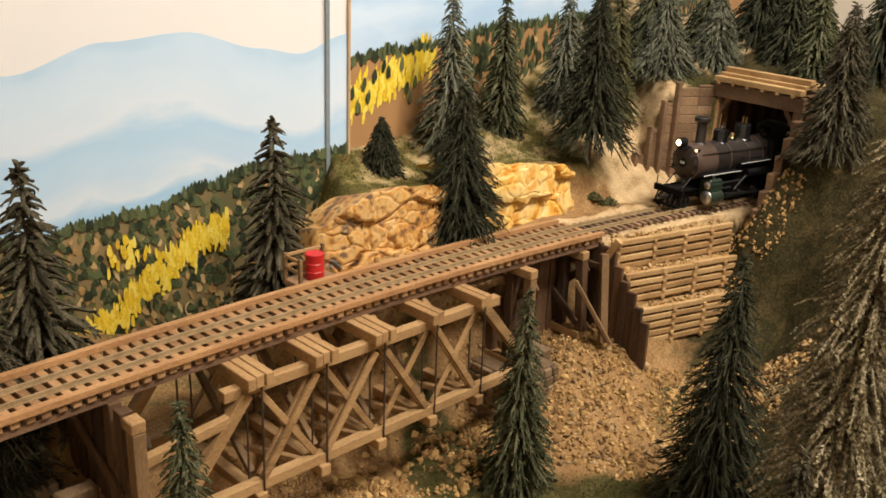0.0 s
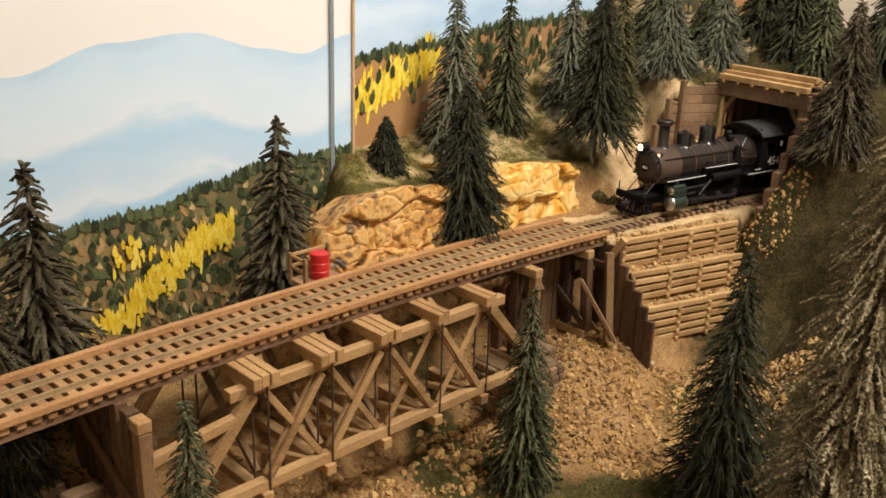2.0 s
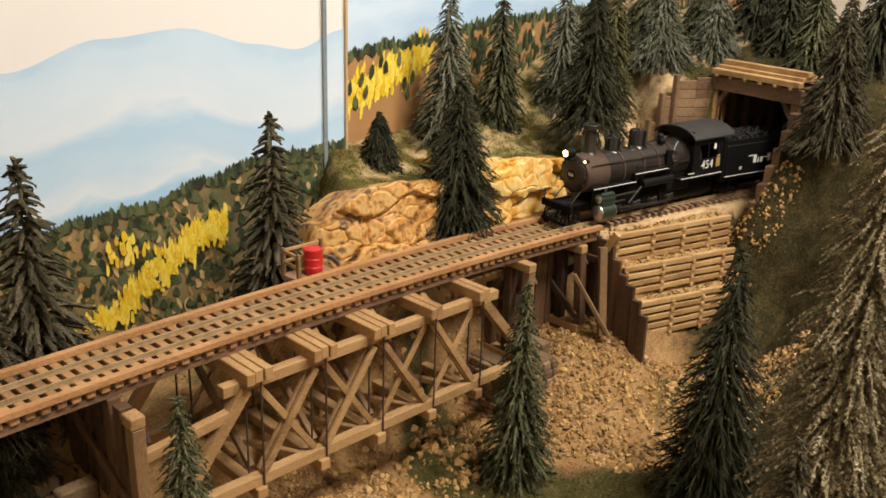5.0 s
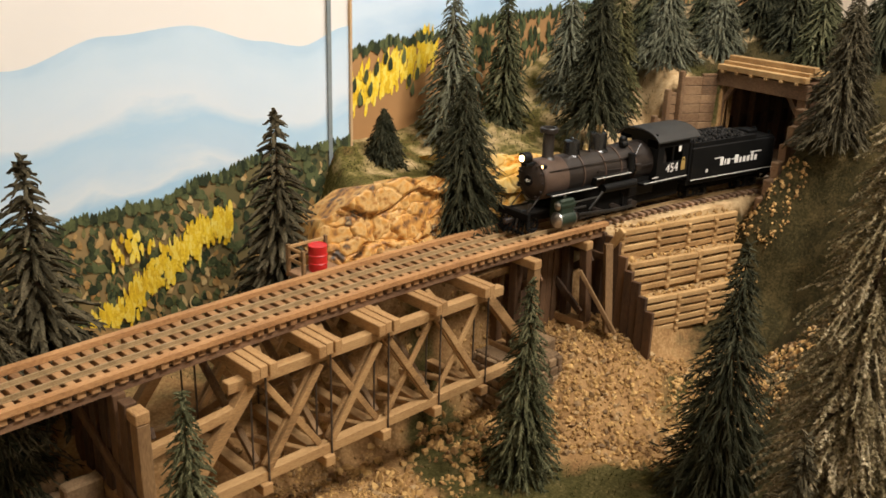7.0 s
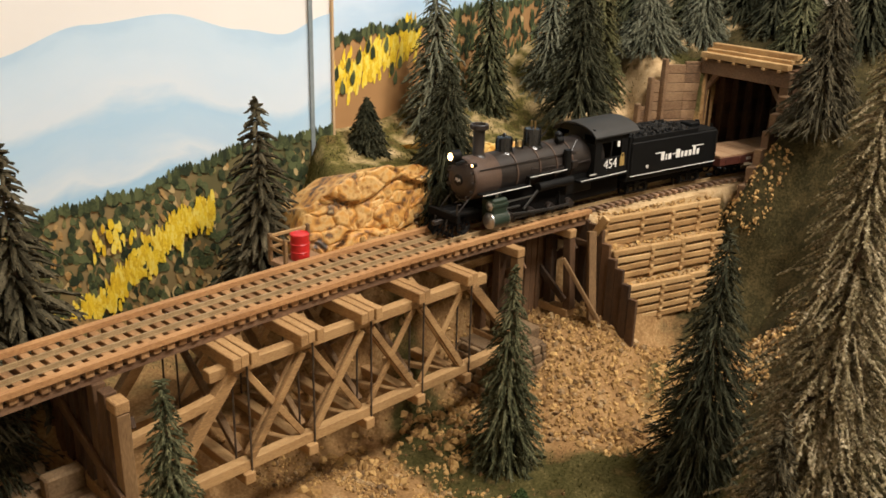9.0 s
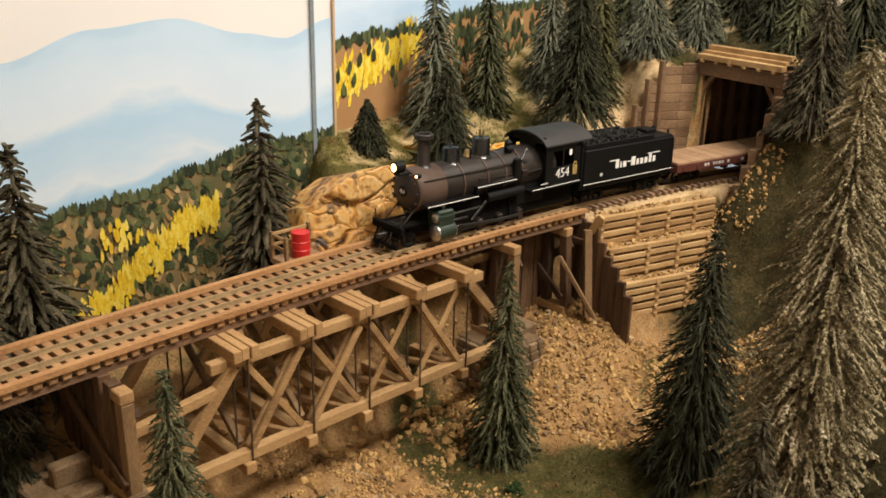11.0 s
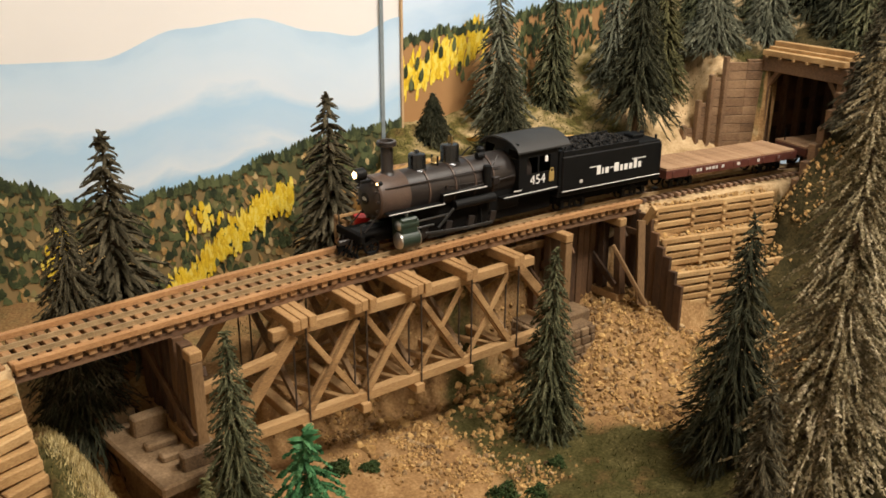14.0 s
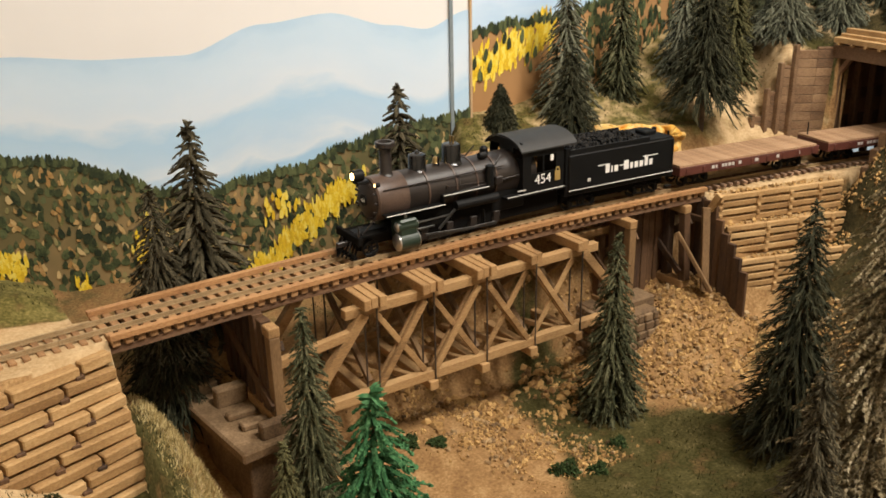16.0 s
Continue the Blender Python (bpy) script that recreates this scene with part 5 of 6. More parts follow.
def bush(x, y, r, mat, label, seed):
    rnd = random.Random(seed)
    t = thing("bush", x, y, lay(x, y) - .5, 0, label, "bush", "low bushes on the ground")
    part("stem", one(rod, (0, 0, -2), (0, 0, r * .7), .6, .3, 6), BARK, t)
    vs, fs = [], []
    for i in range(700):
        a, b = rnd.uniform(0, 6.283), rnd.uniform(0, 1.5)
        rr = r * rnd.uniform(.3, 1.0) * (1 + .3 * math.sin(3 * a))
        c = Vector((rr * math.cos(a) * math.cos(b), rr * math.sin(a) * math.cos(b), .6 * rr * math.sin(b) + .4))
        o = len(vs)
        s_ = rnd.uniform(.4, .9)
        vs += [tuple(c + v) for v in stone_verts(rnd, s_)]
        fs += [tuple(o + q for q in f) for f in STONE_F]
    part("foliage", mesh("foliage", vs, fs), mat, t)


BUSH = foliage("dark_green_foam_foliage", (.012, .022, .008), (.03, .048, .016), (.06, .085, .03))
for bx, by, rr, sd in ((60, -52, 7, 1), (72, -60, 5, 2), (95, -48, 4.5, 3), (10, 4, 6, 4), (22, -4, 4.5, 5), (-30, 14, 5, 6)):
    bush(bx, by, rr, BUSH, "low dark green foam bush on the valley floor", sd)
for bx, by, rr, sd in ((-150, -30, 7, 10), (-141, -33, 5, 11), (262, 44, 6, 7), (255, 50, 5, 8), (96, 84, 5, 9)):
    bush(bx, by, rr, NEEDLE_OLIVE, "low olive foam bush beside the far side of the track", sd)


# ---------------------------------------------------------------- the train
def letters(text, size, mat, parent, m, name="number"):
    c = bpy.data.curves.new(name, "FONT")
    c.body, c.size, c.extrude = text, size * K, .00004
    c.align_x, c.align_y = "CENTER", "CENTER"
    ob = new(name, c)
    bpy.context.view_layer.update()
    me = bpy.data.meshes.new_from_object(ob.evaluated_get(bpy.context.evaluated_depsgraph_get()))
    bpy.data.objects.remove(ob)
    me.materials.clear()
    me.materials.append(mat)
    o = new(name, me)
    o.parent = parent
    o.matrix_basis = m
    return o


ALONG = Matrix.Rotation(radians(90), 4, "Y")        # local z to +x


def at_x(x, y=0, z=0):
    return Matrix.Translation((x, y, z)) @ ALONG


def wheel_mesh(r, w, spokes=8):
    bm = bmesh.new()
    m = Matrix.Rotation(radians(90), 4, "X")
    seg = 22
    for r0, r1, d in ((r * .84, r, w), (r * .1, r * .26, w * 1.1)):
        rings = []
        for rr, z in ((r0, -d / 2), (r1, -d / 2), (r1, d / 2), (r0, d / 2)):
            rings.append([bm.verts.new(m @ Vector((rr * math.cos(6.2832 * i / seg), rr * math.sin(6.2832 * i / seg), z))) for i in range(seg)])
        for a in range(4):
            for i in range(seg):
                bm.faces.new((rings[a][i], rings[a][(i + 1) % seg], rings[(a + 1) % 4][(i + 1) % seg], rings[(a + 1) % 4][i]))
    for k in range(spokes):
        a = 6.2832 * k / spokes
        beam(bm, (r * .2 * math.cos(a), 0, r * .2 * math.sin(a)), (r * .88 * math.cos(a), 0, r * .88 * math.sin(a)), w * .5, r * .1, 0)
    box(bm, -r * .75, r * .75, -w * .4, w * .4, -r * .8, -r * .42, .1)
    return bm


SPIN = []        # turning wheels: (part, radius, place in its vehicle)


def axle(parent, x, r, gauge=9.4, out=0, spokes=8, name="wheel"):
    for s in (-1, 1):
        y = s * gauge / 2
        ob = part(name, wheel_mesh(r, 1.3, spokes), BLACK, parent)
        SPIN.append((ob, r, (x, y, r)))
        if out:
            bm = bmesh.new()
            rod(bm, (0, 0, 0), (0, s * out, 0), r * .34, seg=12)
            box(bm, -r * .3, r * .3, s * out - .6, s * out + .6, -r * .72, r * .2, .2)
            part("crank_weight", bm, SOOT, ob)


def truck(parent, x, name="truck"):
    t = new(name)
    t.parent = parent
    t.location = (x * K, 0, 0)
    for s in (-1, 1):
        bm = bmesh.new()
        beam(bm, (-8, s * 7.4, 6.2), (8, s * 7.4, 6.2), .8, 1)
        beam(bm, (-8, s * 7.4, 2.2), (8, s * 7.4, 2.2), .8, .8)
        for q in (-1, 1):
            box(bm, q * 7.2 - 1.2, q * 7.2 + 1.2, s * 7.4 - .9, s * 7.4 + .9, 2.2, 5.6, .2)
            rod(bm, (q * 1.6, s * 7.4, 2.4), (q * 1.6, s * 7.4, 6), .8, seg=10)
        part("side_frame", bm, BLACK, t)
    part("bolster", one(box, -1.8, 1.8, -8, 8, 4, 7.2, .2), BLACK, t)
    for q in (-7.2, 7.2):
        axle(t, q, 3.7, spokes=0)
    return t


def build_locomotive():
    """Smokebox to the front (-x); the origin is on the rail head below the cylinders."""
    e = thing("steam_locomotive", label="black narrow gauge steam locomotive with lit headlamp and sooty boiler", category="locomotive")
    bz, br = 25.6, 10.3
    part("boiler", one(lathe, [(0, br), (26, br + .1), (26.2, br + .4), (27.4, br + .4), (27.6, br + .2), (44, br + .5), (60, br + .8), (72, br + .8)], at_x(10, 0, bz), 36), SOOT, e, smooth=True)
    for x in (20.5, 35.5, 47, 58):
        rr = br + .55 + max(0, (x - 36)) * .02
        part("boiler_band", one(lathe, [(-.45, rr - .4), (-.45, rr), (.45, rr), (.45, rr - .4)], at_x(x, 0, bz), 36), GRAPHITE, e, smooth=True)
    part("smokebox", one(lathe, [(0, br - .5), (.8, br + .1), (16, br + .1), (16.6, br - .3)], at_x(-6, 0, bz), 36), GRAPHITE, e, "grey-brown graphite smokebox", smooth=True)
    f = part("smokebox_door", one(lathe, [(-1.8, 1.2), (-1.5, 5.8), (-.6, 8.2), (.2, 8.9), (.3, 9.7)], at_x(-6.3, 0, bz), 36), DOOR_PAINT, e, smooth=True)
    for k in range(12):
        a = 6.283 * k / 12
        part("door_dog", one(box, -7.6, -6.2, 8.9 * math.cos(a) - .5, 8.9 * math.cos(a) + .5, bz + 8.9 * math.sin(a) - .5, bz + 8.9 * math.sin(a) + .5, .1), SOOT, f)
    part("number_disc", one(rod, (-8.6, 0, bz), (-7.6, 0, bz), 2.7, seg=20), BLACK, f, "small black number disc")
    letters("454", 2.4, WHITE, f, Matrix.Translation((-8.66 * K, 0, bz * K)) @ Euler((radians(90), 0, radians(-90))).to_matrix().to_4x4())
    for s in (-1, 1):
        part("hinge", one(box, -7.9, -6.9, 4, 8.6, bz + 3 * s - .5, bz + 3 * s + .5, .1), SOOT, f)
    # headlamp and marker lamps
    h = part("headlight", one(lathe, [(-3.2, 1.9), (-3.2, 2.7), (1.6, 2.7), (2.4, 1.8)], at_x(-10.2, 0, 37.4), 20), BLACK, e, smooth=True)
    part("lens", one(lathe, [(-3.35, 1.6), (-3.0, 1.7)], at_x(-10.3, 0, 37.4), 20), LAMP_HEAD, h, "glowing warm headlamp lens")
    part("headlight_bracket", one(box, -12, -4.5, -2.2, 2.2, 33.4, 34.9, .2), BLACK, e)
    for y, x in ((-7.0, -5.2), (7.0, -5.2)):
        mk = part("marker_lamp", one(lathe, [(-.9, .7), (-.8, 1.05), (1.4, 1.05), (1.8, .6)], Matrix.Translation((x, y, 33.6)) @ ALONG, 12), BLACK, e, smooth=True)
        part("lens", one(lathe, [(-1.1, .6), (-.8, .8)], Matrix.Translation((x, y, 33.6)) @ ALONG, 12), LAMP_MARK, mk)
    # stack and domes
    part("smokestack", one(lathe, [(0, 4.4), (.7, 3.4), (1.8, 2.8), (12.6, 2.8), (12.8, 3.2), (13.2, 3.9), (13.5, 4.5), (15.4, 4.5), (15.7, 4.2), (15.7, 3.2), (13, 2.6)], Matrix.Translation((3.8, 0, bz + 9.4)), 24), SOOT, e, smooth=True)
    part("sand_dome", one(lathe, [(0, 5.4), (.8, 4.5), (1.6, 4.2), (6.8, 4.2), (7.6, 3.9), (8.0, 3.2), (8.3, 1.2), (9.2, .9), (9.6, .5)], Matrix.Translation((20.3, 0, bz + 9)), 24), BLACK_GLOSS, e, smooth=True)
    sd = part("steam_dome", one(lathe, [(0, 5.8), (.9, 4.8), (1.8, 4.5), (8.6, 4.5), (9.4, 4.1), (9.7, 3.2), (9.9, 1.0)], Matrix.Translation((39.2, 0, bz + 9.3)), 24), BLACK_GLOSS, e, smooth=True)
    for y in (-1.2, 1.2):
        part("whistle", one(rod, (39.6, y, bz + 18.8), (39.6, y, bz + 22.4), .55, seg=8), BRASS, sd)
    part("turret", one(lathe, [(0, 2.2), (4, 2), (5, 1)], Matrix.Translation((58, 0, bz + 9.8)), 14), BLACK, e, smooth=True)
    part("bell", one(lathe, [(0, 2.1), (.6, 1.7), (2.4, 1.3), (3, .5)], Matrix.Translation((30.5, 0, bz + 11)), 14), BRASS, e, smooth=True)
    part("bell_yoke", one(beam, (30.5, -2.4, bz + 9), (30.5, -2.4, bz + 14.4), .7, .7, .1), BLACK, e)
    part("bell_yoke", one(beam, (30.5, 2.4, bz + 9), (30.5, 2.4, bz + 14.4), .7, .7, .1), BLACK, e)
    # generator, pipes and handrails
    part("dynamo", one(rod, (52, -4.5, bz + 11.6), (56, -4.5, bz + 11.6), 1.6, seg=12), BLACK, e)
    for s in (-1, 1):
        part("handrail", one(rod, (-3, s * 9.2, bz + 5.6), (62, s * 10.6, bz + 6.6), .32, seg=6), SOOT, e)
        part("sand_pipe", one(rod, (20.3, s * 4, bz + 10), (23.5, s * 9.8, bz - 2), .42, seg=6), SOOT, e)
        part("sand_pipe", one(rod, (20.3, s * 4, bz + 10), (15.5, s * 9.8, bz - 2), .42, seg=6), SOOT, e)
        rb = part("running_board", one(box, -4, 27, min(s * 7, s * 13), max(s * 7, s * 13), 19.4, 20.3, .1), BLACK, e)
        part("white_edge", one(box, -4, 27, s * 13.1 - .12, s * 13.1 + .12, 19.95, 20.27, 0), WHITE, rb, "thin white edge stripe")
        rb = part("running_board", one(box, 26.3, 54, min(s * 8, s * 13), max(s * 8, s * 13), 23.6, 24.5, .1), BLACK, e)
        part("white_edge", one(box, 26.3, 54, s * 13.1 - .12, s * 13.1 + .12, 24.15, 24.47, 0), WHITE, rb, "thin white edge stripe")
        part("step_bracket", one(beam, (26.6, s * 11, 19.6), (26.6, s * 11, 24), 3.4, .6, .1), BLACK, e)
        part("air_tank", one(rod, (34, s * 10.8, 17.6), (58, s * 10.8, 17.6), 2.3, seg=16), BLACK, e)
        part("air_pump", one(rod, (53, s * 11.6, 24), (53, s * 11.6, 34), 2.0, seg=14), BLACK, e)
        part("feed_pipe", one(rod, (58, s * 10.8, 26), (30, s * 10.2, bz + 1.5), .4, seg=6), SOOT, e)
        part("feed_pipe", one(rod, (55, s * 12.2, 33), (60, s * 10.8, 38), .4, seg=6), SOOT, e)
        part("check_valve", one(rod, (30, s * 9.2, bz + 1.5), (30, s * 11.2, bz + 1.5), .9, seg=10), SOOT, e)
        part("reverse_rod", one(beam, (36, s * 11.4, 24.2), (70, s * 12, 26.5), .5, .8, .1), SOOT, e)
        part("valve_gear", one(beam, (24, s * 12, 8.6), (33, s * 12, 16.5), .7, 1.3, .1), STEEL_DULL, e)
        part("valve_rod", one(rod, (11.5, s * 11.0, 13.6), (30, s * 11.6, 14.2), .5, seg=8), STEEL_DULL, e)
        part("brake_hanger", one(beam, (51.5, s * 9, 12), (51.5, s * 9.4, 4), .8, 1.2, .1), BLACK, e)
        part("injector", one(box, 56, 60, min(s * 11, s * 13), max(s * 11, s * 13), 24, 28, .4), SOOT, e)
        # cylinders with slide valves
        cy = part("cylinder", one(rod, (2, s * 11.2, 6.4), (12, s * 11.2, 6.4), 4.0, seg=22), GREEN_CYL, e, "dark green cylinder block")
        part("valve_chest", one(rod, (2, s * 11.0, 13.6), (12, s * 11.0, 13.6), 2.7, seg=18), GREEN_CYL, cy)
        part("saddle", one(box, 2.2, 11.8, min(s * 5, s * 13.4), max(s * 5, s * 13.4), 5.4, 17, .8), GREEN_CYL, cy)
        for x, q in ((2, 1), (12, -1)):
            part("cylinder_head", one(lathe, [(-1.3 * q, 1.0), (-1.1 * q, 2.6), (-.5 * q, 3.4), (-.4 * q, 3.9), (.2 * q, 4.1)], Matrix.Translation((x, s * 11.2, 6.4)) @ ALONG, 22), STEEL, cy, "bright steel cylinder head", smooth=True)
            part("valve_head", one(lathe, [(-.9 * q, .7), (-.6 * q, 1.8), (.1 * q, 2.5)], Matrix.Translation((x, s * 11, 13.6)) @ ALONG, 18), STEEL, cy, smooth=True)
        part("relief_valve", one(lathe, [(0, .8), (1.6, .8), (2.2, 1.2), (3.0, .9), (3.3, .4)], Matrix.Translation((7, s * 10.6, 17)), 12), STEEL, cy, smooth=True)
        part("frame_side", one(box, 8, 66, s * 7.6 - .6, s * 7.6 + .6, 4.5, 17.5, .2), IRON, e)
        part("side_rod", one(beam, (18, s * 11.6, 5.2), (57, s * 11.6, 5.2), .7, 1.5, .1), STEEL_DULL, e)
        part("main_rod", one(beam, (16, s * 12.4, 7.4), (44, s * 12.4, 5.4), .6, 1.3, .1), STEEL_DULL, e)
        part("crosshead_guide", one(beam, (11.5, s * 11.2, 10.5), (22, s * 11.2, 10.5), .9, .9, .1), STEEL_DULL, e)
        part("pilot_step", one(beam, (-14, s * 9.5, 3.6), (-10, s * 9.5, 3.6), 2, .6, .1), BLACK, e)
        part("deck_brace", one(rod, (-13, s * 6.5, 12), (-2, s * 6.2, 22), .35, seg=6), SOOT, e)
    for x in (17, 31, 44.5, 58):
        axle(e, x, 5.9, out=5.2)
    axle(e, -8.5, 4.0, spokes=7, name="pilot_wheel")
    part("main_frame", one(box, -15, 78, -3.2, 3.2, 5, 12, .3), BLACK, e)
    part("firebox", one(box, 56, 76, -9, 9, 9, 20, .6), BLACK, e)
    # pilot
    part("pilot_deck", one(box, -15.5, 0, -7.5, 7.5, 10.4, 11.6, .2), IRON, e)
    part("pilot_beam", one(box, -17.6, -15.5, -11, 11, 8.4, 12.2, .3), IRON, e)
    pb = part("pilot", one(box, -19, -17.5, -9, 9, 1.6, 3, .2), IRON, e, "black slatted cowcatcher")
    for k in range(9):
        y = -8.4 + 2.1 * k
        part("slat", one(beam, (-16.4, y * .9, 9), (-23 + abs(y) * .5, y, 1.6), .7, .8, .1), IRON, pb)
    part("coupler", one(box, -23, -17, -1.1, 1.1, 6.0, 8.2, .3), SOOT, e)
    for s in (-1, 1):
        part("air_hose", one(rod, (-17.8, s * 4, 9), (-19.4, s * 4.2, 3.4), .45, seg=6), SOOT, e)
    for s in (-1, 1):
        part("grab_iron", one(rod, (-16.6, s * 9.6, 12), (-16.6, s * 9.6, 17), .35, seg=6), SOOT, e)
    part("grab_iron", one(rod, (-16.6, -9.6, 17), (-14.4, -9.6, 17), .35, seg=6), SOOT, e)
    # cab
    cab = part("cab_side", cab_shell(), BLACK, e, "black cab side with an open window")
    part("cab_side", one(framed_panel, (71.5, 97, 16.4, 38), (76.5, 92, 26, 34.4), 12.9, 13.6), BLACK, e, "black cab side with an open window")
    part("cab_front", one(box, 71.5, 72.3, -12.9, 12.9, 16.4, 34, .05), BLACK, e)
    part("cab_front_arch", one(box, 71.5, 72.3, -12, 12, 38.4, 41.8, .05), BLACK, e)
    part("cab_front_post", one(box, 71.5, 72.3, -5.5, 5.5, 34, 39, .05), BLACK, e)
    part("cab_roof", roof_shell(69.5, 104, 14.2, 38.2, 5.6), ROOFING, e, "matt grey curved cab roof", smooth=True)
    for s in (-1, 1):
        part("white_edge", one(box, 62, 97, s * 14.1 - .12, s * 14.1 + .12, 16.6, 16.9, 0), WHITE, cab, "thin white edge stripe")
        part("window_post", one(box, 83.4, 84.4, s * 13.6 - .3, s * 13.6 + .3, 25.6, 34.6, .1), BLACK, cab)
        # plain white block standing in for a small figure at the window
        part("white_window_block", one(box, 88.2, 90.2, s * 13.75 - .2, s * 13.75 + .2, 31, 34, .3), WHITE, cab, "small white block at the cab window")
        part("builder_plate", one(box, 91, 94.4, s * 14.05 - .2, s * 14.05 + .2, 20.5, 25.5, .3), GOLD, cab, "small yellow plate")
        part("shackle", one(rod, (91.7, s * 14.05, 25.4), (91.9, s * 14.05, 27.2), .3, seg=6), GOLD, cab)
        part("shackle", one(rod, (93.7, s * 14.05, 25.4), (93.5, s * 14.05, 27.2), .3, seg=6), GOLD, cab)
        part("shackle", one(rod, (91.8, s * 14.05, 27.1), (93.6, s * 14.05, 27.1), .3, seg=6), GOLD, cab)
        part("small_print", one(box, 68, 73, s * 14.05 - .12, s * 14.05 + .12, 18.6, 19.2, 0), WHITE_DIM, cab)
        m = Matrix.Translation((83.5 * K, s * 14.12 * K, 22.6 * K)) @ Euler((radians(90), 0, 0 if s < 0 else radians(180))).to_matrix().to_4x4()
        letters("454", 6.9, WHITE, cab, m)
    # black box added below the cab to stand in for the deep shade
    part("cab_shade_box", one(box, 50, 98, -8.6, 8.6, 4.4, 14.5, .6), IRON, e)
    part("drawbar_frame", one(box, 94, 101, -5, 5, 4, 14, .4), IRON, e)
    part("cab_floor", one(box, 62, 99, -14, 14, 15.4, 16.4, .1), BLACK, e)
    return e


def framed_panel(bm, outer, inner, y0, y1):
    """A thin side panel with one window opening: outer and inner are (x0, x1, z0, z1)."""
    rings = []
    for y in (y0, y1):
        for x0, x1, z0, z1 in (outer, inner):
            rings.append([bm.verts.new((x, y, z)) for x, z in ((x0, z0), (x1, z0), (x1, z1), (x0, z1))])
    a, b, c, d = rings
    for i in range(4):
        k = (i + 1) % 4
        bm.faces.new((a[i], a[k], b[k], b[i]))
        bm.faces.new((c[k], c[i], d[i], d[k]))
        bm.faces.new((a[k], a[i], c[i], c[k]))
        bm.faces.new((b[i], b[k], d[k], d[i]))


def cab_shell():
    return one(framed_panel, (71.5, 97, 16.4, 38), (76.5, 92, 26, 34.4), -13.6, -12.9)


def roof_shell(x0, x1, half, z, rise):
    bm = bmesh.new()
    rows = []
    n = 14
    for th in (0, -.8):
        for x in (x0, x1):
            rows.append([bm.verts.new((x, half * 1.06 * math.sin(lerp(-1.25, 1.25, i / n)) / math.sin(1.25), z + th + rise * (math.cos(lerp(-1.25, 1.25, i / n)) - math.cos(1.25)) / (1 - math.cos(1.25)))) for i in range(n + 1)])
    a, b, c, d = rows
    for i in range(n):
        bm.faces.new((a[i], a[i + 1], b[i + 1], b[i]))
        bm.faces.new((c[i + 1], c[i], d[i], d[i + 1]))
        bm.faces.new((a[i + 1], a[i], c[i], c[i + 1]))
        bm.faces.new((b[i], b[i + 1], d[i + 1], d[i]))
    bm.faces.new((a[0], b[0], d[0], c[0]))
    bm.faces.new((b[n], a[n], c[n], d[n]))
    return bm


def build_tender():
    """Origin on the rail head at the tender's middle."""
    t = thing("tender", label="black locomotive tender loaded with coal, white lettering band", category="tender")
    part("tank", one(box, -34.5, 34.5, -13.6, 13.6, 13.2, 31.4, .5), BLACK, t)
    part("underframe", one(box, -36, 36, -12, 12, 10, 12.8, .3), BLACK, t)
    for s in (-1, 1):
        part("white_edge", one(box, -34.5, 34.5, s * 13.7 - .12, s * 13.7 + .12, 13.15, 13.45, 0), WHITE, t, "thin white edge stripe")
        part("coal_board", one(box, -34, 18, s * 12.6 - .4, s * 12.6 + .4, 31.2, 34.2, .2), BLACK, t)
        logo = part("lettering_shapes", logo_bars(), WHITE, t, "row of white painted bars")
        logo.matrix_basis = Matrix.Translation((6 * K * -s, s * 13.72 * K, 21.4 * K)) @ Euler((radians(90), 0, 0 if s < 0 else radians(180))).to_matrix().to_4x4()
        part("grab_iron", one(rod, (33.5, s * 14, 16), (33.5, s * 14, 30), .35, seg=6), SOOT, t)
        part("step", one(box, 31, 35, s * 12 - 1, s * 12 + 1, 4.5, 5.3, .1), BLACK, t)
        part("stencil", one(box, -23, -21, s * 13.75 - .1, s * 13.75 + .1, 16.4, 18.2, .1), WHITE_DIM, t)
    # black filler between the trucks, added so the underside looks shaded
    part("tender_shade_box", one(box, -34, 34, -6.4, 6.4, 4.6, 10.4, .4), IRON, t)
    part("rear_deck", one(box, 18, 34, -12.6, 12.6, 31.2, 32.2, .2), BLACK, t)
    part("water_hatch", one(box, 22, 30, -4, 4, 32, 34.4, .5), BLACK, t)
    part("rear_ladder", one(beam, (35, -8, 14), (35, -8, 34), 1, 1, .1), BLACK, t)
    part("front_wall", one(box, -36, -33.6, -12.5, 12.5, 12.8, 34.6, .3), BLACK, t)
    part("coupler", one(box, 35, 41, -1.1, 1.1, 6.4, 8.6, .3), SOOT, t)
    part("rear_lamp", one(lathe, [(0, 1.4), (2.6, 1.4), (3, .8)], Matrix.Translation((32, 0, 32)), 12), BLACK, t, smooth=True)
    rnd = random.Random(6)
    vs, fs = [], []
    for i in range(420):
        x, y = rnd.uniform(-32, 17), rnd.uniform(-11.8, 11.8)
        z = 31.2 + 4.5 * (1 - (y / 12.5) ** 2) * (1 - ((x + 7) / 28) ** 4)
        s = rnd.uniform(.8, 1.6)
        o = len(vs)
        vs += [(x + v.x, y + v.y, z + v.z) for v in stone_verts(rnd, s)]
        fs += [tuple(o + q for q in f) for f in STONE_F]
    coal = part("coal_load", mesh("coal_load", vs, fs), COAL, t, "heaped black coal lumps")
    tagged(coal, kind="stuff")
    truck(t, -22)
    truck(t, 21)
    return t


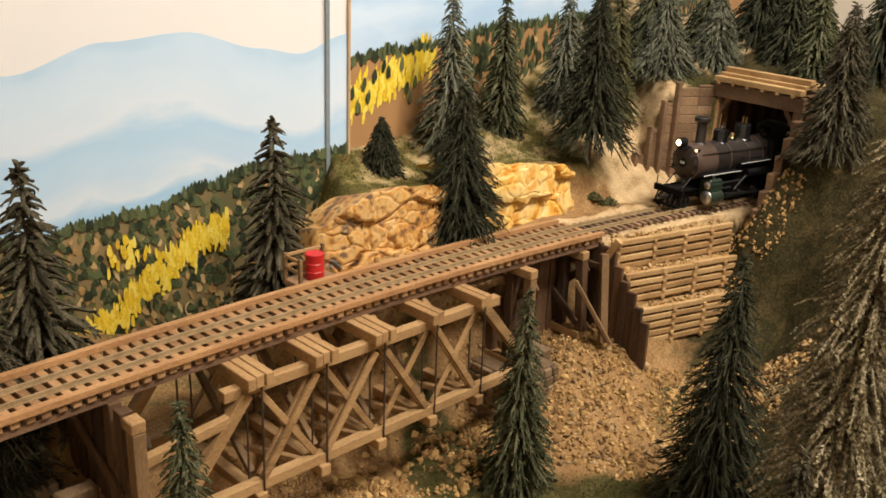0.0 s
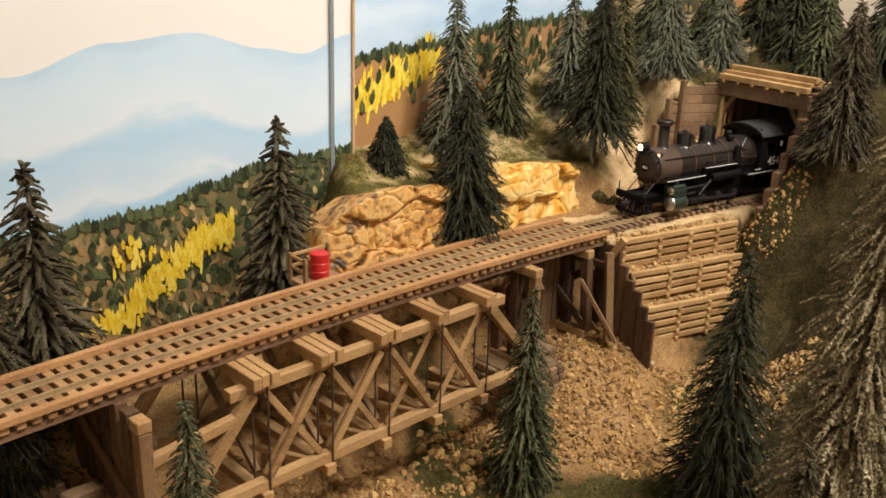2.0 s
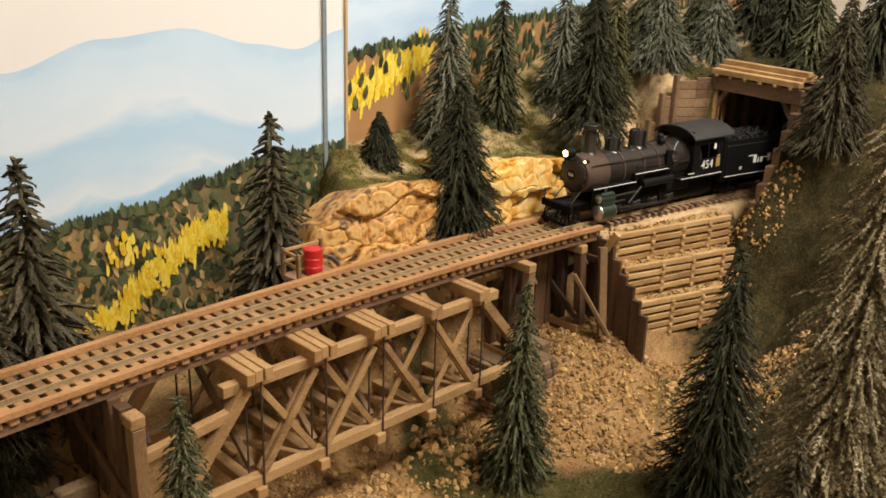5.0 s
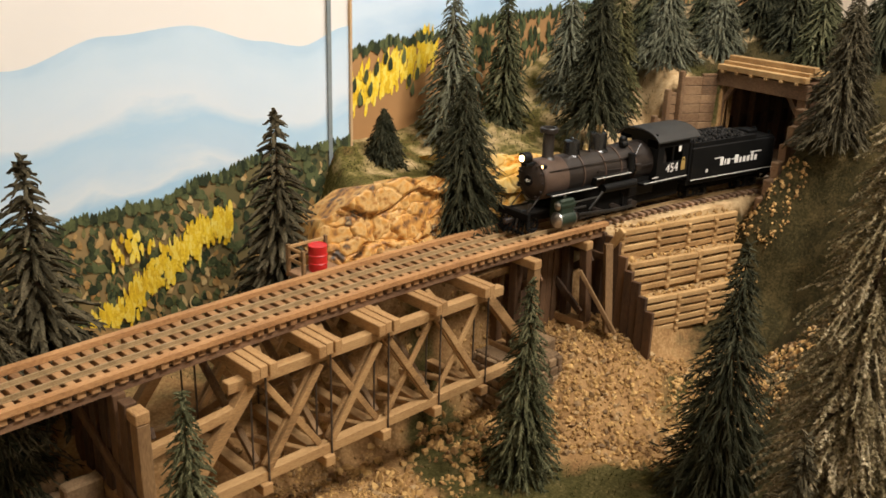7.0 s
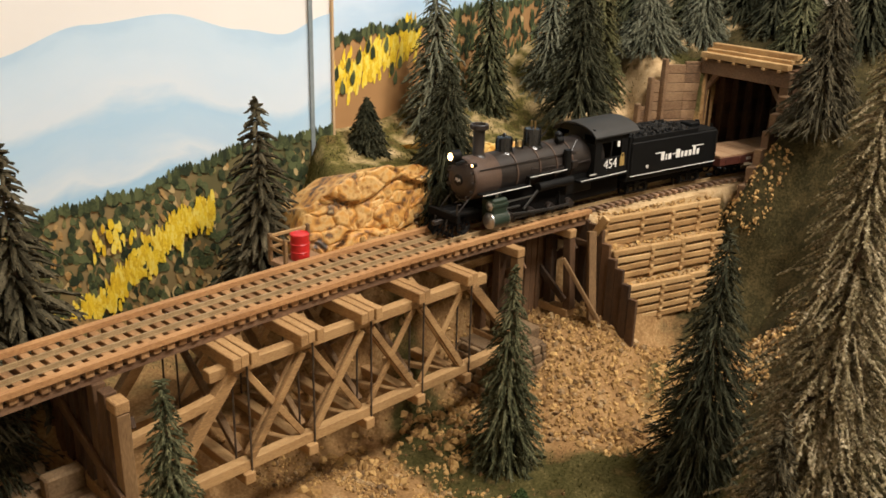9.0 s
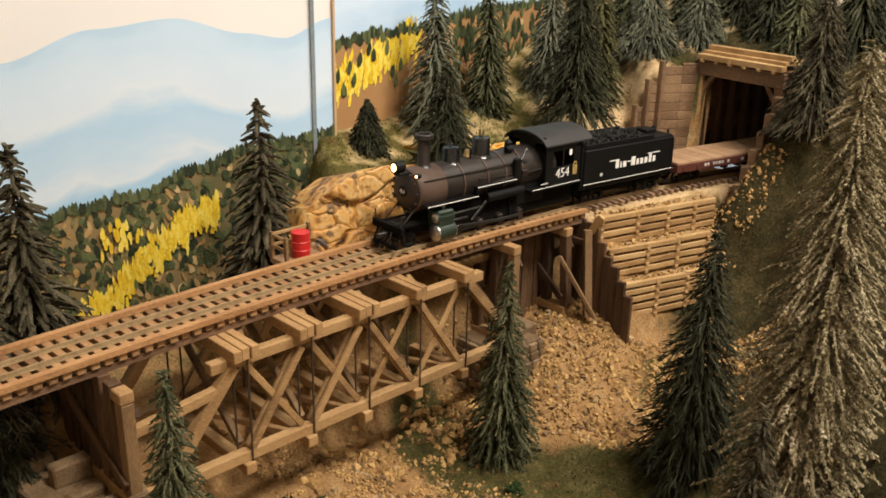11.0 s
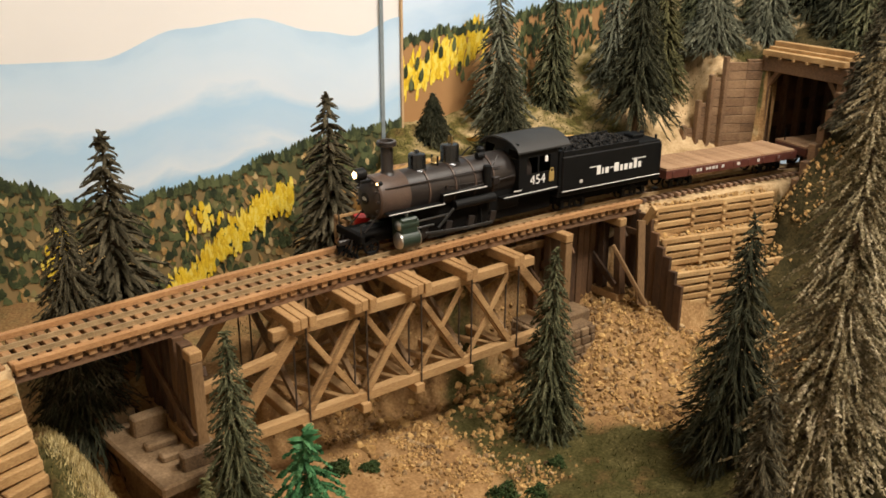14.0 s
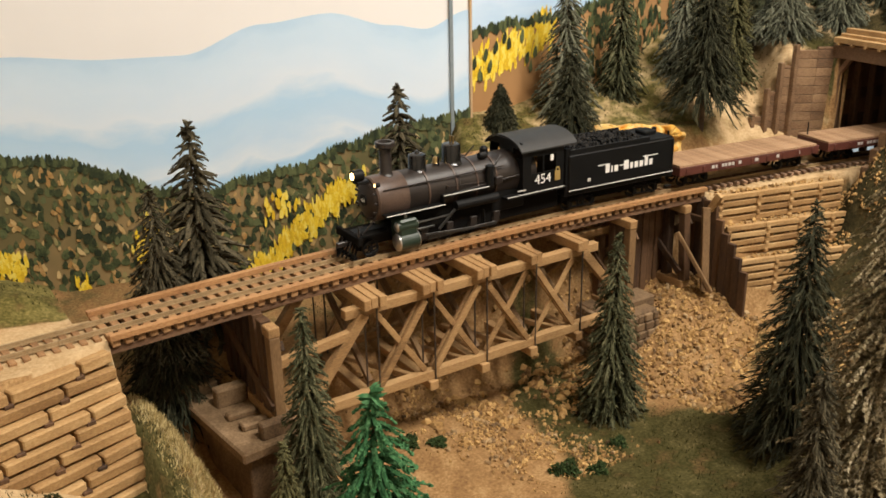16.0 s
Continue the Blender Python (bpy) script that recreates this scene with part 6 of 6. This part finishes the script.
def logo_bars():
    """Two words as plain upright bars with speed lines: shapes, not letters."""
    bm = bmesh.new()
    x = -17.6
    for w, h in ((2.6, 4.8), (1.1, 3.2), (2.5, 3.2), (0, 0), (3.2, 4.8), (1.9, 3.2), (2.4, 3.2), (2.4, 3.2), (2.2, 4.8), (2.2, 3.2)):
        if w == 0:
            x += 2.8
            continue
        box(bm, x, x + w, -2.2, -2.2 + h, -.06, .06, .055)
        x += w + 1.0
    box(bm, -22.4, -17, 2.1, 2.6, -.06, .06, 0)
    box(bm, -8.4, -4.8, .2, .7, -.06, .06, 0)
    box(bm, 7, 17, 2.7, 3.2, -.06, .06, 0)
    return bm


def build_flatcar(label):
    t = thing("flat_car", label=label, category="flat car", group="flat cars behind the tender")
    L, W = 51, 12.6
    for s in (-1, 1):
        part("side_sill", one(box, -L, L, s * W - .7, s * W + .7, 8.6, 13.4, .25), OXIDE, t)
        for k in range(9):
            part("stake_pocket", one(box, -46 + 11.5 * k - .9, -46 + 11.5 * k + .9, min(s * W, s * (W + 1.2)), max(s * W, s * (W + 1.2)), 9.4, 12.6, .2), OXIDE, t)
        rnd = random.Random(2)
        for k, (x, w) in enumerate(((-29, 2), (-26.4, 1.2), (-22, 1.6), (-19.8, 1.5), (-17.4, 2), (-14.6, 1.5), (-12.4, 1.6), (-10, 2), (2, 2.4), (18, 2), (34, 2))):
            part("lettering_bar", one(box, x, x + w, s * (W + .78) - .1, s * (W + .78) + .1, 10.4, 12.1, 0), WHITE_DIM, t)
        part("truss_rod", one(rod, (-30, s * 6, 6.4), (30, s * 6, 6.4), .35, seg=6), BLACK, t)
    for e in (-1, 1):
        part("end_sill", one(box, min(e * L, e * (L - 1.6)), max(e * L, e * (L - 1.6)), -W, W, 8.4, 13.2, .25), OXIDE, t)
        part("coupler", one(box, min(e * L, e * (L + 5)), max(e * L, e * (L + 5)), -1.1, 1.1, 6.4, 8.6, .3), SOOT, t)
    plank = bmesh.new()
    box(plank, -1.2, 1.2, -W - .4, W + .4, 0, 1.2, .15)
    bmesh.ops.scale(plank, vec=(K, K, K), verts=plank.verts)
    me = bpy.data.meshes.new("floor_plank")
    plank.to_mesh(me)
    plank.free()
    me.materials.append(PLANKDECK)
    x = -L + 1.3
    while x < L - 1:
        ob = new("floor_plank", me)
        ob.parent = t
        ob.location = (x * K, 0, 13.3 * K)
        x += 2.5
    part("center_sill", one(box, -L + 1, L - 1, -2.5, 2.5, 7.2, 13.0, .3), BLACK, t)
    part("brake_wheel_post", one(rod, (-L + 2, 7, 13), (-L + 2, 7, 22), .4, seg=6), BLACK, t)
    truck(t, -35)
    truck(t, 35)
    return t


LAMP_HEAD = glow("headlamp_glow", (1.0, .66, .28), 9)
LAMP_MARK = glow("marker_lamp_glow", (1.0, .6, .25), 6)
BRASS = material("dull_brass", spread((.3, .2, .08), (.5, .36, .16)), .4, 4, .35, .05, metal=.9)
STEEL_DULL = material("oily_dark_steel", spread((.05, .048, .045), (.12, .115, .11)), .4, 5, .4, .05, metal=.8)
WHITE_DIM = material("faded_white_paint", spread((.45, .42, .38), (.6, .57, .52)), .4, 4, .7, 0)

loco = build_locomotive()
tender = build_tender()
cars = [build_flatcar("oxide red flat car with bare plank floor behind the tender"), build_flatcar("oxide red flat car with bare plank floor inside the tunnel")]


# ---------------------------------------------------------------- ground cover
def build_grass():
    rnd = random.Random(31)
    vs, fs, n = [], [], 0
    while n < 26000:
        x, y = rnd.uniform(-200, 440), rnd.uniform(-260, 130)
        if y > (wall_left_y(x) if x < 126 else wall_right_y(x)) - 3:
            continue
        z = lay(x, y)
        t, s = cover(x, y, z)
        if in_bore(x, y) or rnd.random() > t * 2.2 or t < .2 or wav(x, y, 12, 8) + t < .25:
            continue
        a, h = rnd.uniform(0, 6.28), rnd.uniform(.7, 2.0)
        dx, dy = .28 * math.cos(a), .28 * math.sin(a)
        o = len(vs)
        vs += [(x - dx, y - dy, z - .2), (x + dx, y + dy, z - .2), (x + rnd.uniform(-.7, .7), y + rnd.uniform(-.7, .7), z + h)]
        fs.append((o, o + 1, o + 2))
        n += 1
    ob = part("grass", mesh("grass", vs, fs), GRASS)
    tagged(ob, "short olive static grass over the banks", "grass", kind="stuff")


def build_straw():
    """Longer straw tufts on the bank between the crib wall and the footing."""
    rnd = random.Random(37)
    vs, fs = [], []
    for _ in range(6500):
        x, y = min(-84, rnd.gauss(-95, 5)), rnd.uniform(-75, 42)
        z = lay(x, y)
        a, h = rnd.uniform(0, 6.28), rnd.uniform(1.2, 3.6)
        dx, dy = .25 * math.cos(a), .25 * math.sin(a)
        o = len(vs)
        vs += [(x - dx, y - dy, z - .3), (x + dx, y + dy, z - .3), (x + rnd.uniform(-1.4, 1.8), y + rnd.uniform(-1.4, 1.4), z + h)]
        fs.append((o, o + 1, o + 2))
    ob = part("straw_grass", mesh("straw_grass", vs, fs), STRAW)
    tagged(ob, "dry straw-coloured grass on the bank beside the footing", "grass", kind="stuff")


STRAW = material("dry_straw_grass", spread((.26, .2, .08), (.5, .39, .17), (.64, .52, .27)), 2, 18, .9, 0, island=.4, spec=.08)
GRASS = material("olive_static_grass", spread((.024, .024, .007), (.06, .056, .016), (.12, .1, .04)), 2, 18, .9, 0, island=.4, spec=.08)
build_grass()
build_straw()


# ---------------------------------------------------------------- movement
GO = [(0.0, 294), (1.0, 277), (2.0, 260), (3.0, 243), (4.0, 226), (6.5, 184), (7.5, 166.8), (8.5, 149), (9.0, 140.5), (11.5, 99.8), (12.5, 82), (13.5, 63.6), (14.5, 45), (15.5, 26), (16.0, 16.5)]


def gone(t):
    ts, xs = zip(*GO)
    return float(np.interp(t, ts, xs))


def ride(x):
    return pose(x * K, yc(x) * K, RAIL * K, 0, 0, math.degrees(yaw(x)))


def follow(front, dist):
    """The x a given length further along the track."""
    x = front
    for _ in range(40):
        x += dist / 40 * math.cos(yaw(x))
    return x


def motions():
    times = [i * .5 for i in range(33)]
    for ob, lead, dist in ((loco, 40, 0), (tender, 0, 135.5), (cars[0], 0, 228), (cars[1], 0, 338)):
        rows = []
        for t in times:
            x = gone(t)
            if dist:
                rows.append((t, ride(follow(x, dist))))
            else:
                mid = follow(x, lead)
                rows.append((t, ride(mid) @ Matrix.Translation((-lead * K, 0, 0))))
        walk(ob, rows)
    fine = [i * .2 for i in range(81)]
    for ob, r, (px, py, pz) in SPIN:
        walk(ob, [(t, pose(px * K, py * K, pz * K, 0, -math.degrees((gone(0) - gone(t)) / r) % 360, 0)) for t in fine])


motions()
